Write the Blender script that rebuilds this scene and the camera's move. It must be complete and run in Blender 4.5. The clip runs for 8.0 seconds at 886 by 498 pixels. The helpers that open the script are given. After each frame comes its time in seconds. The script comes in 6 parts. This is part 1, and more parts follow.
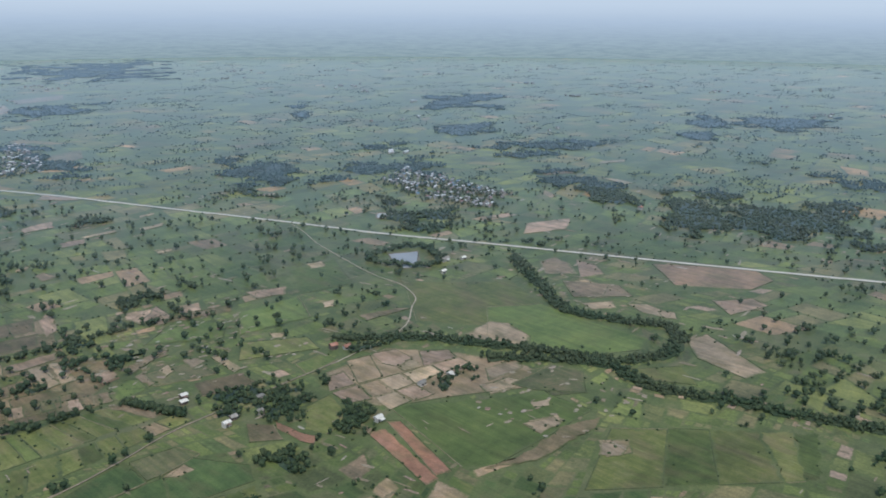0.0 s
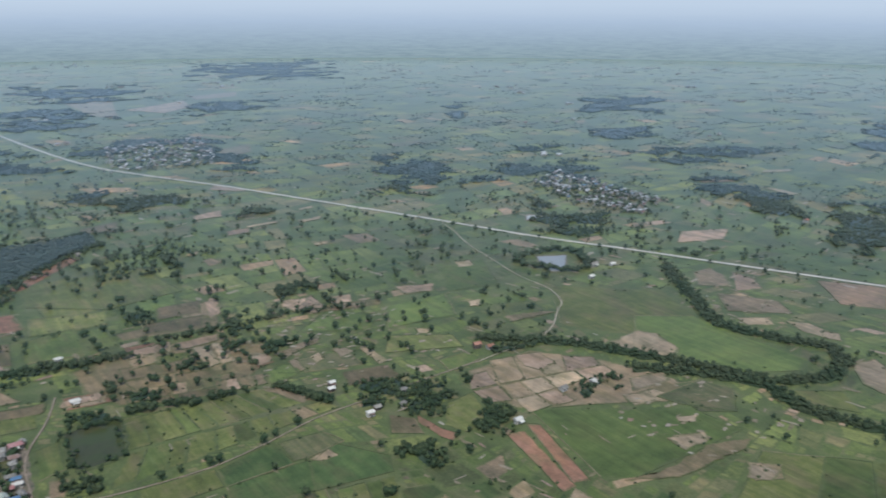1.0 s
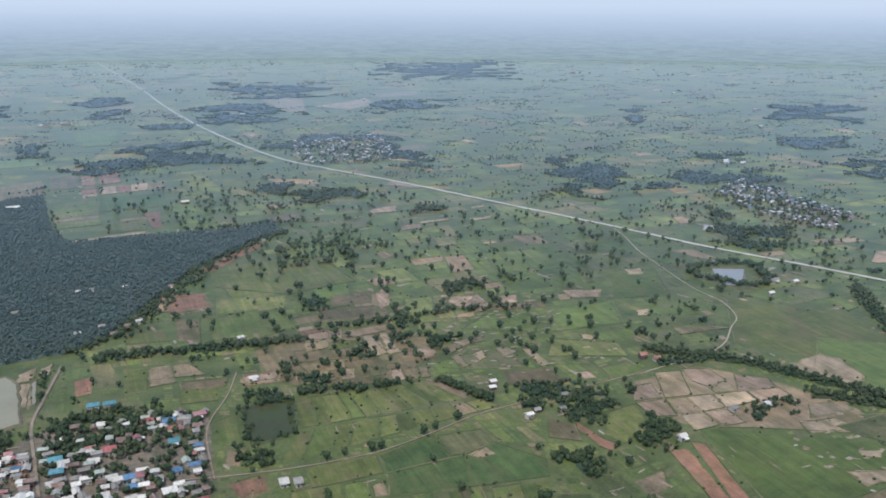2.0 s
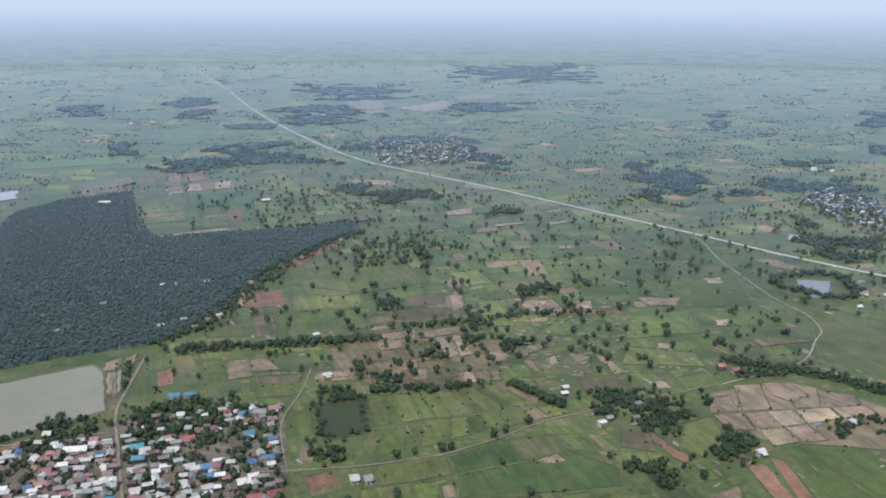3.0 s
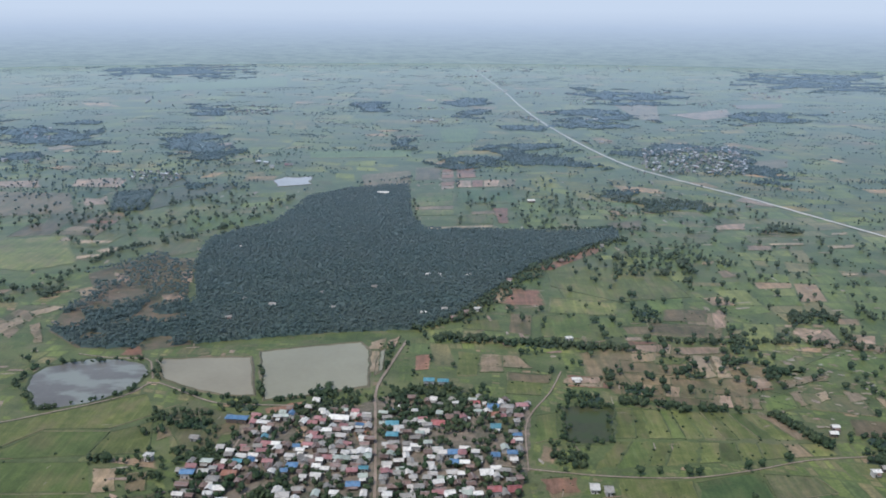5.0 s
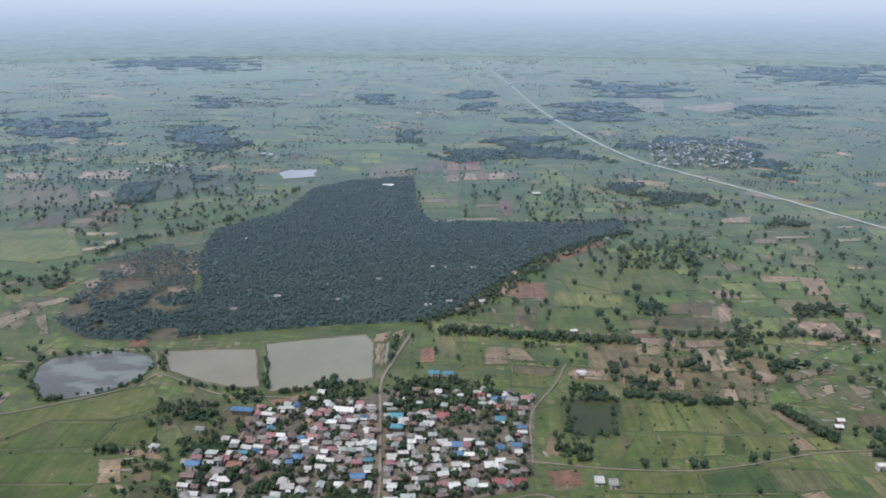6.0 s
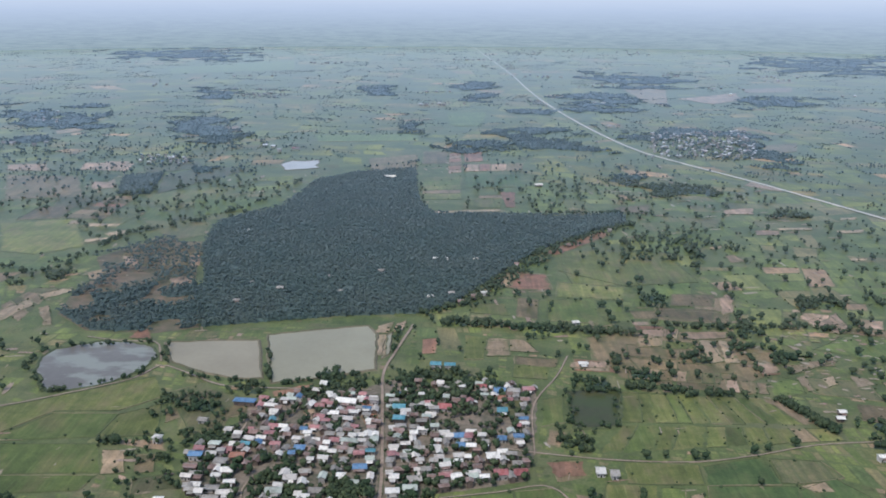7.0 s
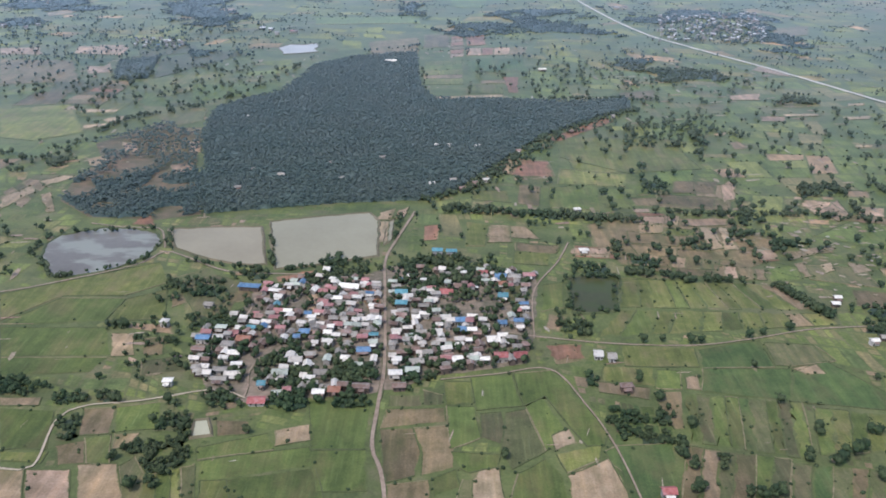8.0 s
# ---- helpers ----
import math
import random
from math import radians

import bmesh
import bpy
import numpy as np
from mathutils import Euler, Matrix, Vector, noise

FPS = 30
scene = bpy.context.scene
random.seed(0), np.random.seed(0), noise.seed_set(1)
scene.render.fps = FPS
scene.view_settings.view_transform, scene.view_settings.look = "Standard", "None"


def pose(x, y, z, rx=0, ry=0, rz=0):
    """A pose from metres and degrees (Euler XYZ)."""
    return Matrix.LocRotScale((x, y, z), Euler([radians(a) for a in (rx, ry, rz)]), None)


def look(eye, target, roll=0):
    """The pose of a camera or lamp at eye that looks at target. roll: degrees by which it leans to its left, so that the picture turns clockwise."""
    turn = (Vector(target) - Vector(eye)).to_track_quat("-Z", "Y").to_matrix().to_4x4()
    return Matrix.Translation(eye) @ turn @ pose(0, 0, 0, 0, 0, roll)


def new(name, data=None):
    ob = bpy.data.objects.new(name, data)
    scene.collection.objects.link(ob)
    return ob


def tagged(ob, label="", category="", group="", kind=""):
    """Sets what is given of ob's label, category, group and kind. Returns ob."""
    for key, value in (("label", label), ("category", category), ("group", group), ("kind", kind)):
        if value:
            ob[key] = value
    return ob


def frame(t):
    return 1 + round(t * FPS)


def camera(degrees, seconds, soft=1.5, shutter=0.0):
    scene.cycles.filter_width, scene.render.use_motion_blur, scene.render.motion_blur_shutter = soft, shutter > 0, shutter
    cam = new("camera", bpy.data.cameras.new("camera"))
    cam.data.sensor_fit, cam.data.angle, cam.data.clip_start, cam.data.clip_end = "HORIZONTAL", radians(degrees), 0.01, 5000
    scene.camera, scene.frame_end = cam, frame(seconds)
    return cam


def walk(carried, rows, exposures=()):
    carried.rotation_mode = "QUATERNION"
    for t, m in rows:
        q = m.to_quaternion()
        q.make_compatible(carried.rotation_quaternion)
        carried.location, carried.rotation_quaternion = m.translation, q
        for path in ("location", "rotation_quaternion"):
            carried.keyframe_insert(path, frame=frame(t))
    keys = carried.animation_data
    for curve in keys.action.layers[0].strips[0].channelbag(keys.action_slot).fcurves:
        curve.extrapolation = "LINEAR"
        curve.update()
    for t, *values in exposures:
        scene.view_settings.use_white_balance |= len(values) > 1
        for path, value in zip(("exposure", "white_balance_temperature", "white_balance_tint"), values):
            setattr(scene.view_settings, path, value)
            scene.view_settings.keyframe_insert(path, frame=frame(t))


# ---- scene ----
cam = camera(55.1, 8.0, soft=1.8, shutter=0.2)
EYE = 280.0  # height over the fields; the drone hovers and only pans and tilts
# seconds, yaw to the left, pitch, roll
ROWS = [
    (0.0, -45.15, -16.02, 0.32),
    (0.3, -43.78, -15.98, 0.32),
    (0.5, -43.43, -15.98, 0.32),
    (0.7, -41.17, -15.99, 0.32),
    (1.0, -34.79, -15.97, 0.22),
    (1.2, -30.09, -15.98, 0.22),
    (1.5, -25.40, -15.98, 0.22),
    (1.7, -24.38, -15.96, 0.22),
    (2.8, -18.55, -15.81, 0.22),
    (3.0, -17.76, -15.77, 0.22),
    (3.3, -15.67, -15.75, 0.28),
    (3.5, -10.98, -15.73, 0.28),
    (3.7, -5.81, -15.74, 0.28),
    (3.9, -1.25, -15.76, 0.28),
    (4.0, -0.81, -15.74, 0.28),
    (4.5, 0.00, -15.67, 0.28),
    (4.7, 0.16, -15.62, 0.28),
    (5.8, 0.65, -15.59, 0.28),
    (6.0, 0.68, -16.10, 0.28),
    (6.5, 0.77, -16.51, 0.28),
    (7.0, 0.83, -16.68, 0.28),
    (7.2, 0.86, -17.90, 0.28),
    (7.5, 0.89, -21.89, 0.28),
    (7.7, 0.90, -24.03, 0.28),
    (8.0, 0.91, -24.30, 0.28),
]
walk(cam, [(t, pose(0, 0, EYE, 0, 0, yaw) @ pose(0, 0, 0, 90 + pitch) @ pose(0, 0, 0, 0, 0, roll)) for t, yaw, pitch, roll in ROWS],
     [(0.0, -0.25, 6170, 8.5), (0.9, -0.27, 6170, 8.5), (1.6, -0.14, 6170, 10.5), (3.0, -0.08, 6170, 12), (3.8, -0.1, 6170, 12), (4.6, -0.15, 6170, 12), (6.5, -0.12, 6170, 13), (7.0, -0.08, 6170, 14), (7.5, -0.03, 6250, 15), (8.0, 0.13, 6270, 17)])

# ---- world, sun, exposure ----
SUN_EL, SUN_AZ = radians(58), radians(215)  # azimuth clockwise from +y
world = bpy.data.worlds.new("hazy_sky")
scene.world = world
world.use_nodes = True
wn = world.node_tree.nodes
sky = wn.new("ShaderNodeTexSky")
sky.sky_type, sky.sun_disc = "NISHITA", False
sky.sun_elevation, sky.sun_rotation = SUN_EL, SUN_AZ
sky.air_density, sky.dust_density, sky.ozone_density = 1.2, 1.2, 1.6
wn["Background"].inputs["Strength"].default_value = 0.175
world.node_tree.links.new(sky.outputs[0], wn["Background"].inputs["Color"])

sun_data = bpy.data.lights.new("sun", "SUN")
sun_data.energy, sun_data.angle, sun_data.color = 2.2, radians(7), (1.0, 0.96, 0.89)
sun = new("sun", sun_data)
sun.matrix_world = look(Vector((math.sin(SUN_AZ) * math.cos(SUN_EL), math.cos(SUN_AZ) * math.cos(SUN_EL), math.sin(SUN_EL))) * 900, (0, 0, 0))

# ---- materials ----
GRAZE = 7.2  # how fast the gloss that imitates haze grows towards grazing view


class Nodes:
    """A small writer for node materials."""

    def __init__(self, name):
        self.mat = bpy.data.materials.new(name)
        self.mat.use_nodes = True
        self.tree = self.mat.node_tree
        self.tree.nodes.clear()
        self.pos = None

    def add(self, kind, **given):
        n = self.tree.nodes.new("ShaderNode" + kind)
        for key, value in given.items():
            if key in n.inputs:
                sock = n.inputs[key]
                if hasattr(value, "is_linked"):
                    self.tree.links.new(value, sock)
                else:
                    sock.default_value = value
        return n

    def place(self):
        if self.pos is None:
            self.pos = self.add("NewGeometry").outputs["Position"]
        return self.pos

    def noise(self, scale, detail=3.0, stretch=None, rough=0.55):
        v = self.place()
        if stretch:
            m = self.add("Mapping", Vector=v)
            m.inputs["Scale"].default_value, m.inputs["Rotation"].default_value = stretch[:3], (0, 0, stretch[3])
            v = m.outputs[0]
        return self.add("TexNoise", Vector=v, Scale=scale, Detail=detail, Roughness=rough).outputs["Fac"]

    def ramp(self, fac, stops, mode="LINEAR"):
        n = self.add("ValToRGB", Fac=fac)
        n.color_ramp.interpolation = mode
        els = n.color_ramp.elements
        while len(els) < len(stops):
            els.new(0.5)
        for e, (p, c) in zip(els, stops):
            e.position, e.color = p, (*c, 1) if len(c) == 3 else c
        return n.outputs["Color"]

    def mix(self, fac, a, b, mode="MIX"):
        n = self.tree.nodes.new("ShaderNodeMix")
        n.data_type, n.blend_type = "RGBA", mode
        for sock, value in ((n.inputs[0], fac), (n.inputs[6], a), (n.inputs[7], b)):
            if hasattr(value, "is_linked"):
                self.tree.links.new(value, sock)
            else:
                sock.default_value = (*value, 1) if isinstance(value, tuple) and len(value) == 3 else value
        return n.outputs[2]

    def grassy_edge(self, colour):
        """Grass creeps in unevenly from the plot's edge."""
        edge = self.add("Attribute")
        edge.attribute_name = "edge"
        sway = self.add("Math")
        sway.operation = "MULTIPLY_ADD"
        self.tree.links.new(self.mix(0.5, self.noise(0.09, 4), self.noise(0.45, 5)), sway.inputs[0])
        sway.inputs[1].default_value = 1.5
        self.tree.links.new(edge.outputs["Fac"], sway.inputs[2])
        return self.mix(self.ramp(sway.outputs[0], [(0.72, (0, 0, 0)), (1.0, (1, 1, 1))]), self.meadow(), colour)

    def tufts(self, colour, much=0.45):
        """Low dark weeds and tufts, in drifts."""
        small = self.ramp(self.noise(0.11, 6, None, 0.72), [(0.5, (0, 0, 0)), (0.62, (much, much, much))])
        drift = self.ramp(self.noise(0.012, 4, (1.0, 1.8, 1.0, 0.2)), [(0.4, (0.15, 0.15, 0.15)), (0.6, (1, 1, 1))])
        colour = self.mix(self.mix(1.0, small, drift, "MULTIPLY"), colour, (0.05, 0.066, 0.03))
        return self.mix(0.55, colour, self.ramp(self.noise(0.014, 6, (1.0, 1.6, 1.0, -0.3), 0.65), [(0.36, (0.62, 0.66, 0.68)), (0.5, (1, 1, 1)), (0.64, (1.32, 1.25, 1.15))]), "MULTIPLY")

    def meadow(self):
        """Rough grass with dry and bare spots."""
        broad, mid, fine = self.noise(0.006, 5), self.noise(0.04, 5), self.noise(0.5, 5)
        a = self.ramp(mid, [(0.32, (0.076, 0.101, 0.039)), (0.48, (0.119, 0.157, 0.048)), (0.6, (0.157, 0.176, 0.066)), (0.72, (0.25, 0.2, 0.12))])
        b = self.ramp(fine, [(0.3, (0.056, 0.075, 0.029)), (0.7, (0.162, 0.171, 0.069))])
        c = self.mix(0.45, a, b)
        return self.tufts(self.mix(self.ramp(broad, [(0.52, (0, 0, 0)), (0.7, (0.45, 0.45, 0.45))]), c, (0.192, 0.167, 0.097)))

    def done(self, colour, rough=0.85, bump=None, strength=0.4, depth=0.3, spec=0.3, metal=0.0, flat=True, haze_rate=0.76, tint=(0.57, 0.63, 0.67)):
        b = self.add("BsdfPrincipled", Roughness=rough, Metallic=metal)
        b.inputs["Specular IOR Level"].default_value = spec
        if hasattr(colour, "is_linked"):
            self.tree.links.new(colour, b.inputs["Base Color"])
        else:
            b.inputs["Base Color"].default_value = (*colour, 1)
        if bump is not None:
            n = self.add("Bump", Height=bump, Strength=strength, Distance=depth)
            self.tree.links.new(n.outputs[0], b.inputs["Normal"])
        # sky-coloured gloss, growing at a grazing look, stands in for haze over distance
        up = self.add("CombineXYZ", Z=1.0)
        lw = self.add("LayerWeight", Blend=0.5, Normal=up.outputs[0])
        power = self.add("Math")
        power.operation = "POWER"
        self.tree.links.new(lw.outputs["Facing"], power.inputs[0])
        power.inputs[1].default_value = GRAZE if flat else GRAZE * haze_rate
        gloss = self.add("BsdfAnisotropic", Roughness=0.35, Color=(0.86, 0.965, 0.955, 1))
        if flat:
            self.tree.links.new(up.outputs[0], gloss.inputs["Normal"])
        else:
            # upright things get the imitated haze as a dull bluish gloss
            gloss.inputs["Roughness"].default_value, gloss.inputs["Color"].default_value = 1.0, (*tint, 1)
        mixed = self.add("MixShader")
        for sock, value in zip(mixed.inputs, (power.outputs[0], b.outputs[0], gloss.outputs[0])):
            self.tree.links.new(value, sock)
        out = self.add("OutputMaterial")
        self.tree.links.new(mixed.outputs[0], out.inputs["Surface"])
        return self.mat


def field_material(name, low, mid, high, rows=0.0, turn=0.3, weed=(0.1, 0.105, 0.042), weeds=0.5):
    """Crop or bare soil: mottled at three scales, with faint rows along the plot, weedy and thin spots."""
    n = Nodes(name)
    broad, fine, mids = n.noise(0.035, 4), n.noise(0.7, 5), n.noise(0.13, 4)
    both = n.mix(0.27, n.mix(0.5, broad, mids), fine)
    col = n.ramp(both, [(0.36, low), (0.5, mid), (0.64, high)])
    thin = n.ramp(n.noise(0.06, 5, (1.0, 0.45, 1.0, turn)), [(0.48, (0, 0, 0)), (0.64, (weeds, weeds, weeds))])
    col = n.mix(thin, col, weed)
    streak = n.noise(0.5, 3, (1.0, 0.07, 1.0, turn))
    col = n.mix(n.ramp(streak, [(0.58, (0, 0, 0)), (0.74, (rows, rows, rows))]), col, tuple(c * 1.55 + 0.03 for c in mid))
    lines = n.noise(0.2, 3, (1.0, 0.06, 1.0, turn + 0.05), 0.65)
    col = n.mix(0.6, col, n.ramp(lines, [(0.34, (0.7, 0.74, 0.7)), (0.5, (1.0, 1.0, 1.0)), (0.68, (1.4, 1.3, 1.2))]), "MULTIPLY")
    col = n.mix(0.4, col, n.ramp(n.noise(1.0, 5, None, 0.7), [(0.36, (0.72, 0.76, 0.7)), (0.64, (1.3, 1.26, 1.3))]), "MULTIPLY")
    rnd = n.add("ObjectInfo").outputs["Random"]
    col = n.mix(0.6, col, n.ramp(rnd, [(0, (0.6, 0.62, 0.62)), (1, (1.42, 1.38, 1.3))]), "MULTIPLY")
    col = n.tufts(col, 0.2)
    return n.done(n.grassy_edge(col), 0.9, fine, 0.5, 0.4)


FIELD = {
    "lime": field_material("young_rice", (0.096, 0.133, 0.038), (0.132, 0.175, 0.05), (0.172, 0.21, 0.066), 0.3, 0.2, (0.139, 0.145, 0.052), 0.4),
    "green": field_material("green_rice", (0.075, 0.104, 0.031), (0.107, 0.140, 0.040), (0.147, 0.175, 0.056), 0.4, 0.25, (0.161, 0.139, 0.063), 0.55),
    "deep": field_material("dark_rice", (0.048, 0.080, 0.028), (0.071, 0.108, 0.036), (0.099, 0.131, 0.048), 0.25, 0.25, (0.121, 0.109, 0.052), 0.5),
    "yellow": field_material("ripening_rice", (0.099, 0.120, 0.035), (0.144, 0.161, 0.048), (0.203, 0.197, 0.078), 0.5, 0.1, (0.214, 0.166, 0.089), 0.55),
    "dull": field_material("weedy_fallow", (0.081, 0.091, 0.039), (0.112, 0.120, 0.053), (0.161, 0.146, 0.077), 0.4, 0.8, (0.172, 0.131, 0.079), 0.5),
    "tan": field_material("dry_stubble", (0.222, 0.162, 0.095), (0.305, 0.222, 0.138), (0.39, 0.29, 0.19), 0.18, 0.3, (0.133, 0.12, 0.05), 0.7),
    "brown": field_material("tilled_soil", (0.125, 0.1, 0.052), (0.183, 0.14, 0.078), (0.255, 0.19, 0.115), 0.18, 0.5, (0.095, 0.1, 0.04), 0.7),
    "red": field_material("red_soil", (0.191, 0.1, 0.064), (0.286, 0.15, 0.095), (0.360, 0.2, 0.135), 0.18, 0.3, (0.138, 0.115, 0.055), 0.5),
    "russet": field_material("russet_soil", (0.175, 0.118, 0.073), (0.245, 0.163, 0.105), (0.315, 0.213, 0.143), 0.18, 0.4, (0.125, 0.115, 0.05), 0.55),
    "sand": field_material("sandy_soil", (0.265, 0.195, 0.125), (0.382, 0.285, 0.185), (0.488, 0.37, 0.25), 0.2, 0.4, (0.17, 0.15, 0.075), 0.65),
    "pink": field_material("pale_soil", (0.286, 0.19, 0.125), (0.392, 0.27, 0.185), (0.477, 0.34, 0.25), 0.2, 0.3, (0.16, 0.13, 0.07), 0.65),
}


def ground_material():
    n = Nodes("meadow_ground")
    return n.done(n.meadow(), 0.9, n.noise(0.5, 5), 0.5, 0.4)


def patch_material(name, single=False, scrub=0.0):
    """The plain's many plots, each with its own crop; scrub: how much orchard and thicket has spread over them."""
    n = Nodes(name)
    rnd = n.add("ObjectInfo").outputs["Random"] if single else n.add("NewGeometry").outputs["Random Per Island"]
    crops = n.ramp(rnd, [(0.0, (0.105, 0.147, 0.046)), (0.14, (0.124, 0.171, 0.051)), (0.3, (0.146, 0.194, 0.057)), (0.42, (0.124, 0.147, 0.056)),
                         (0.54, (0.176, 0.211, 0.068)), (0.66, (0.157, 0.167, 0.075)), (0.74, (0.118, 0.167, 0.057)), (0.83, (0.182, 0.178, 0.082)), (0.945, (0.283, 0.218, 0.129)), (0.985, (0.394, 0.303, 0.208))], "CONSTANT")
    fine, broad = n.noise(0.5, 5), n.noise(0.03, 4)
    col = n.mix(0.7, crops, n.ramp(n.mix(0.5, fine, broad), [(0.34, (0.445, 0.5, 0.5)), (0.66, (1.643, 1.45, 1.5))]), "MULTIPLY")
    col = n.mix(0.8, col, n.ramp(n.noise(0.0045, 4), [(0.36, (0.657, 0.68, 0.7)), (0.62, (1.378, 1.25, 1.2))]), "MULTIPLY")
    streak = n.noise(0.35, 2, (1.0, 0.05, 1.0, 0.25))
    col = n.mix(n.ramp(streak, [(0.58, (0, 0, 0)), (0.76, (0.318, 0.3, 0.3))]), col, (0.212, 0.19, 0.11))
    lines = n.noise(0.2, 3, (1.0, 0.06, 1.0, 0.2), 0.65)
    col = n.mix(0.6, col, n.ramp(lines, [(0.34, (0.7, 0.74, 0.7)), (0.5, (1.0, 1.0, 1.0)), (0.68, (1.4, 1.3, 1.2))]), "MULTIPLY")
    col = n.tufts(col, 0.45)
    if scrub:
        col = n.mix(n.ramp(n.noise(0.0055, 6, (1.0, 1.5, 1.0, 0.15), 0.62), [(0.5, (0, 0, 0)), (0.6, (scrub, scrub, scrub))]), col, (0.05, 0.068, 0.034))
        col = n.mix(1.0, col, (1.3, 1.14, 0.8), "MULTIPLY")
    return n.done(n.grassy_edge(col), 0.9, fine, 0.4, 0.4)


def leaf_material(name, dark, light, haze_rate=0.76, grain=0.9, tint=(0.57, 0.63, 0.67)):
    n = Nodes(name)
    rnd = n.add("NewGeometry").outputs["Random Per Island"]
    col = n.ramp(rnd, [(0, dark), (1, light)])
    col = n.mix(0.55, col, n.ramp(n.noise(grain, 4), [(0.35, (0.5, 0.55, 0.55)), (0.65, (1.5, 1.45, 1.3))]), "MULTIPLY")
    col = n.mix(0.8, col, n.ramp(n.noise(0.018, 4), [(0.36, (0.72, 0.88, 0.86)), (0.5, (1.0, 1.0, 1.0)), (0.64, (1.2, 1.06, 1.1))]), "MULTIPLY")
    return n.done(col, 0.85, n.noise(2.2, 3), 0.6, 0.4, 0.12, flat=False, haze_rate=haze_rate, tint=tint)


def plain_material(name, low, high, scale=0.8, rough=0.85, spec=0.3, metal=0.0, vary=0.0, flat=True):
    n = Nodes(name)
    col = n.ramp(n.mix(0.5, n.noise(scale, 5), n.noise(scale * 0.13, 3)), [(0.36, low), (0.64, high)])
    if vary:
        col = n.mix(vary, col, n.ramp(n.add("ObjectInfo").outputs["Random"], [(0, (0.5, 0.5, 0.5)), (1, (1.3, 1.3, 1.3))]), "MULTIPLY")
    return n.done(col, rough, n.noise(scale * 2, 3), 0.3, 0.1, spec, metal, flat)


def roof_material(name, colour, rough=0.5):
    """Ribbed sheet metal: faded and rust-streaked, each roof a little different."""
    n = Nodes(name)
    pale = tuple(c * 0.75 + 0.1 for c in colour)
    col = n.ramp(n.noise(0.35, 4), [(0.35, tuple(c * 0.75 for c in colour)), (0.5, colour), (0.68, pale)])
    rust = n.ramp(n.noise(0.8, 5), [(0.56, (0, 0, 0)), (0.72, (0.55, 0.55, 0.55))])
    col = n.mix(rust, col, (0.16, 0.09, 0.06))
    col = n.mix(0.6, col, n.ramp(n.add("ObjectInfo").outputs["Random"], [(0, (0.55, 0.55, 0.56)), (1, (1.25, 1.25, 1.25))]), "MULTIPLY")
    return n.done(col, rough, n.noise(3.0, 2), 0.3, 0.05, 0.12, flat=False, haze_rate=1.65)


def far_roof_material():
    n = Nodes("distant_roofs")
    rnd = n.add("NewGeometry").outputs["Random Per Island"]
    return n.done(n.ramp(rnd, [(0, (0.82, 0.81, 0.78)), (0.22, (0.3, 0.29, 0.28)), (0.4, (0.2, 0.14, 0.11)), (0.68, (0.42, 0.38, 0.35)), (0.82, (0.82, 0.81, 0.78)), (0.92, (0.3, 0.1, 0.08)), (0.96, (0.1, 0.25, 0.4))], "CONSTANT"), 0.5, flat=False)


def water_material(name, low, high, patch_colour=None):
    n = Nodes(name)
    col = n.ramp(n.mix(0.3, n.noise(0.02, 3), n.noise(0.25, 3)), [(0.36, low), (0.62, high)])
    if patch_colour:
        col = n.mix(n.ramp(n.noise(0.028, 5, (1, 2.0, 1, 0.4)), [(0.47, (0, 0, 0)), (0.56, (0.75, 0.75, 0.75))]), col, patch_colour)
    return n.done(col, 0.3, n.noise(0.7, 2), 0.05, 0.05, 0.12)


def fleck_material():
    n = Nodes("bare_flecks")
    col = n.ramp(n.add("NewGeometry").outputs["Random Per Island"], [(0, (0.2, 0.17, 0.09)), (0.35, (0.27, 0.21, 0.14)), (0.6, (0.36, 0.3, 0.21)), (0.85, (0.3, 0.19, 0.14)), (1, (0.42, 0.38, 0.3))])
    fine = n.noise(0.7, 5)
    return n.done(n.mix(0.7, col, n.ramp(fine, [(0.35, (0.5, 0.58, 0.5)), (0.65, (1.4, 1.35, 1.35))]), "MULTIPLY"), 0.9, fine)


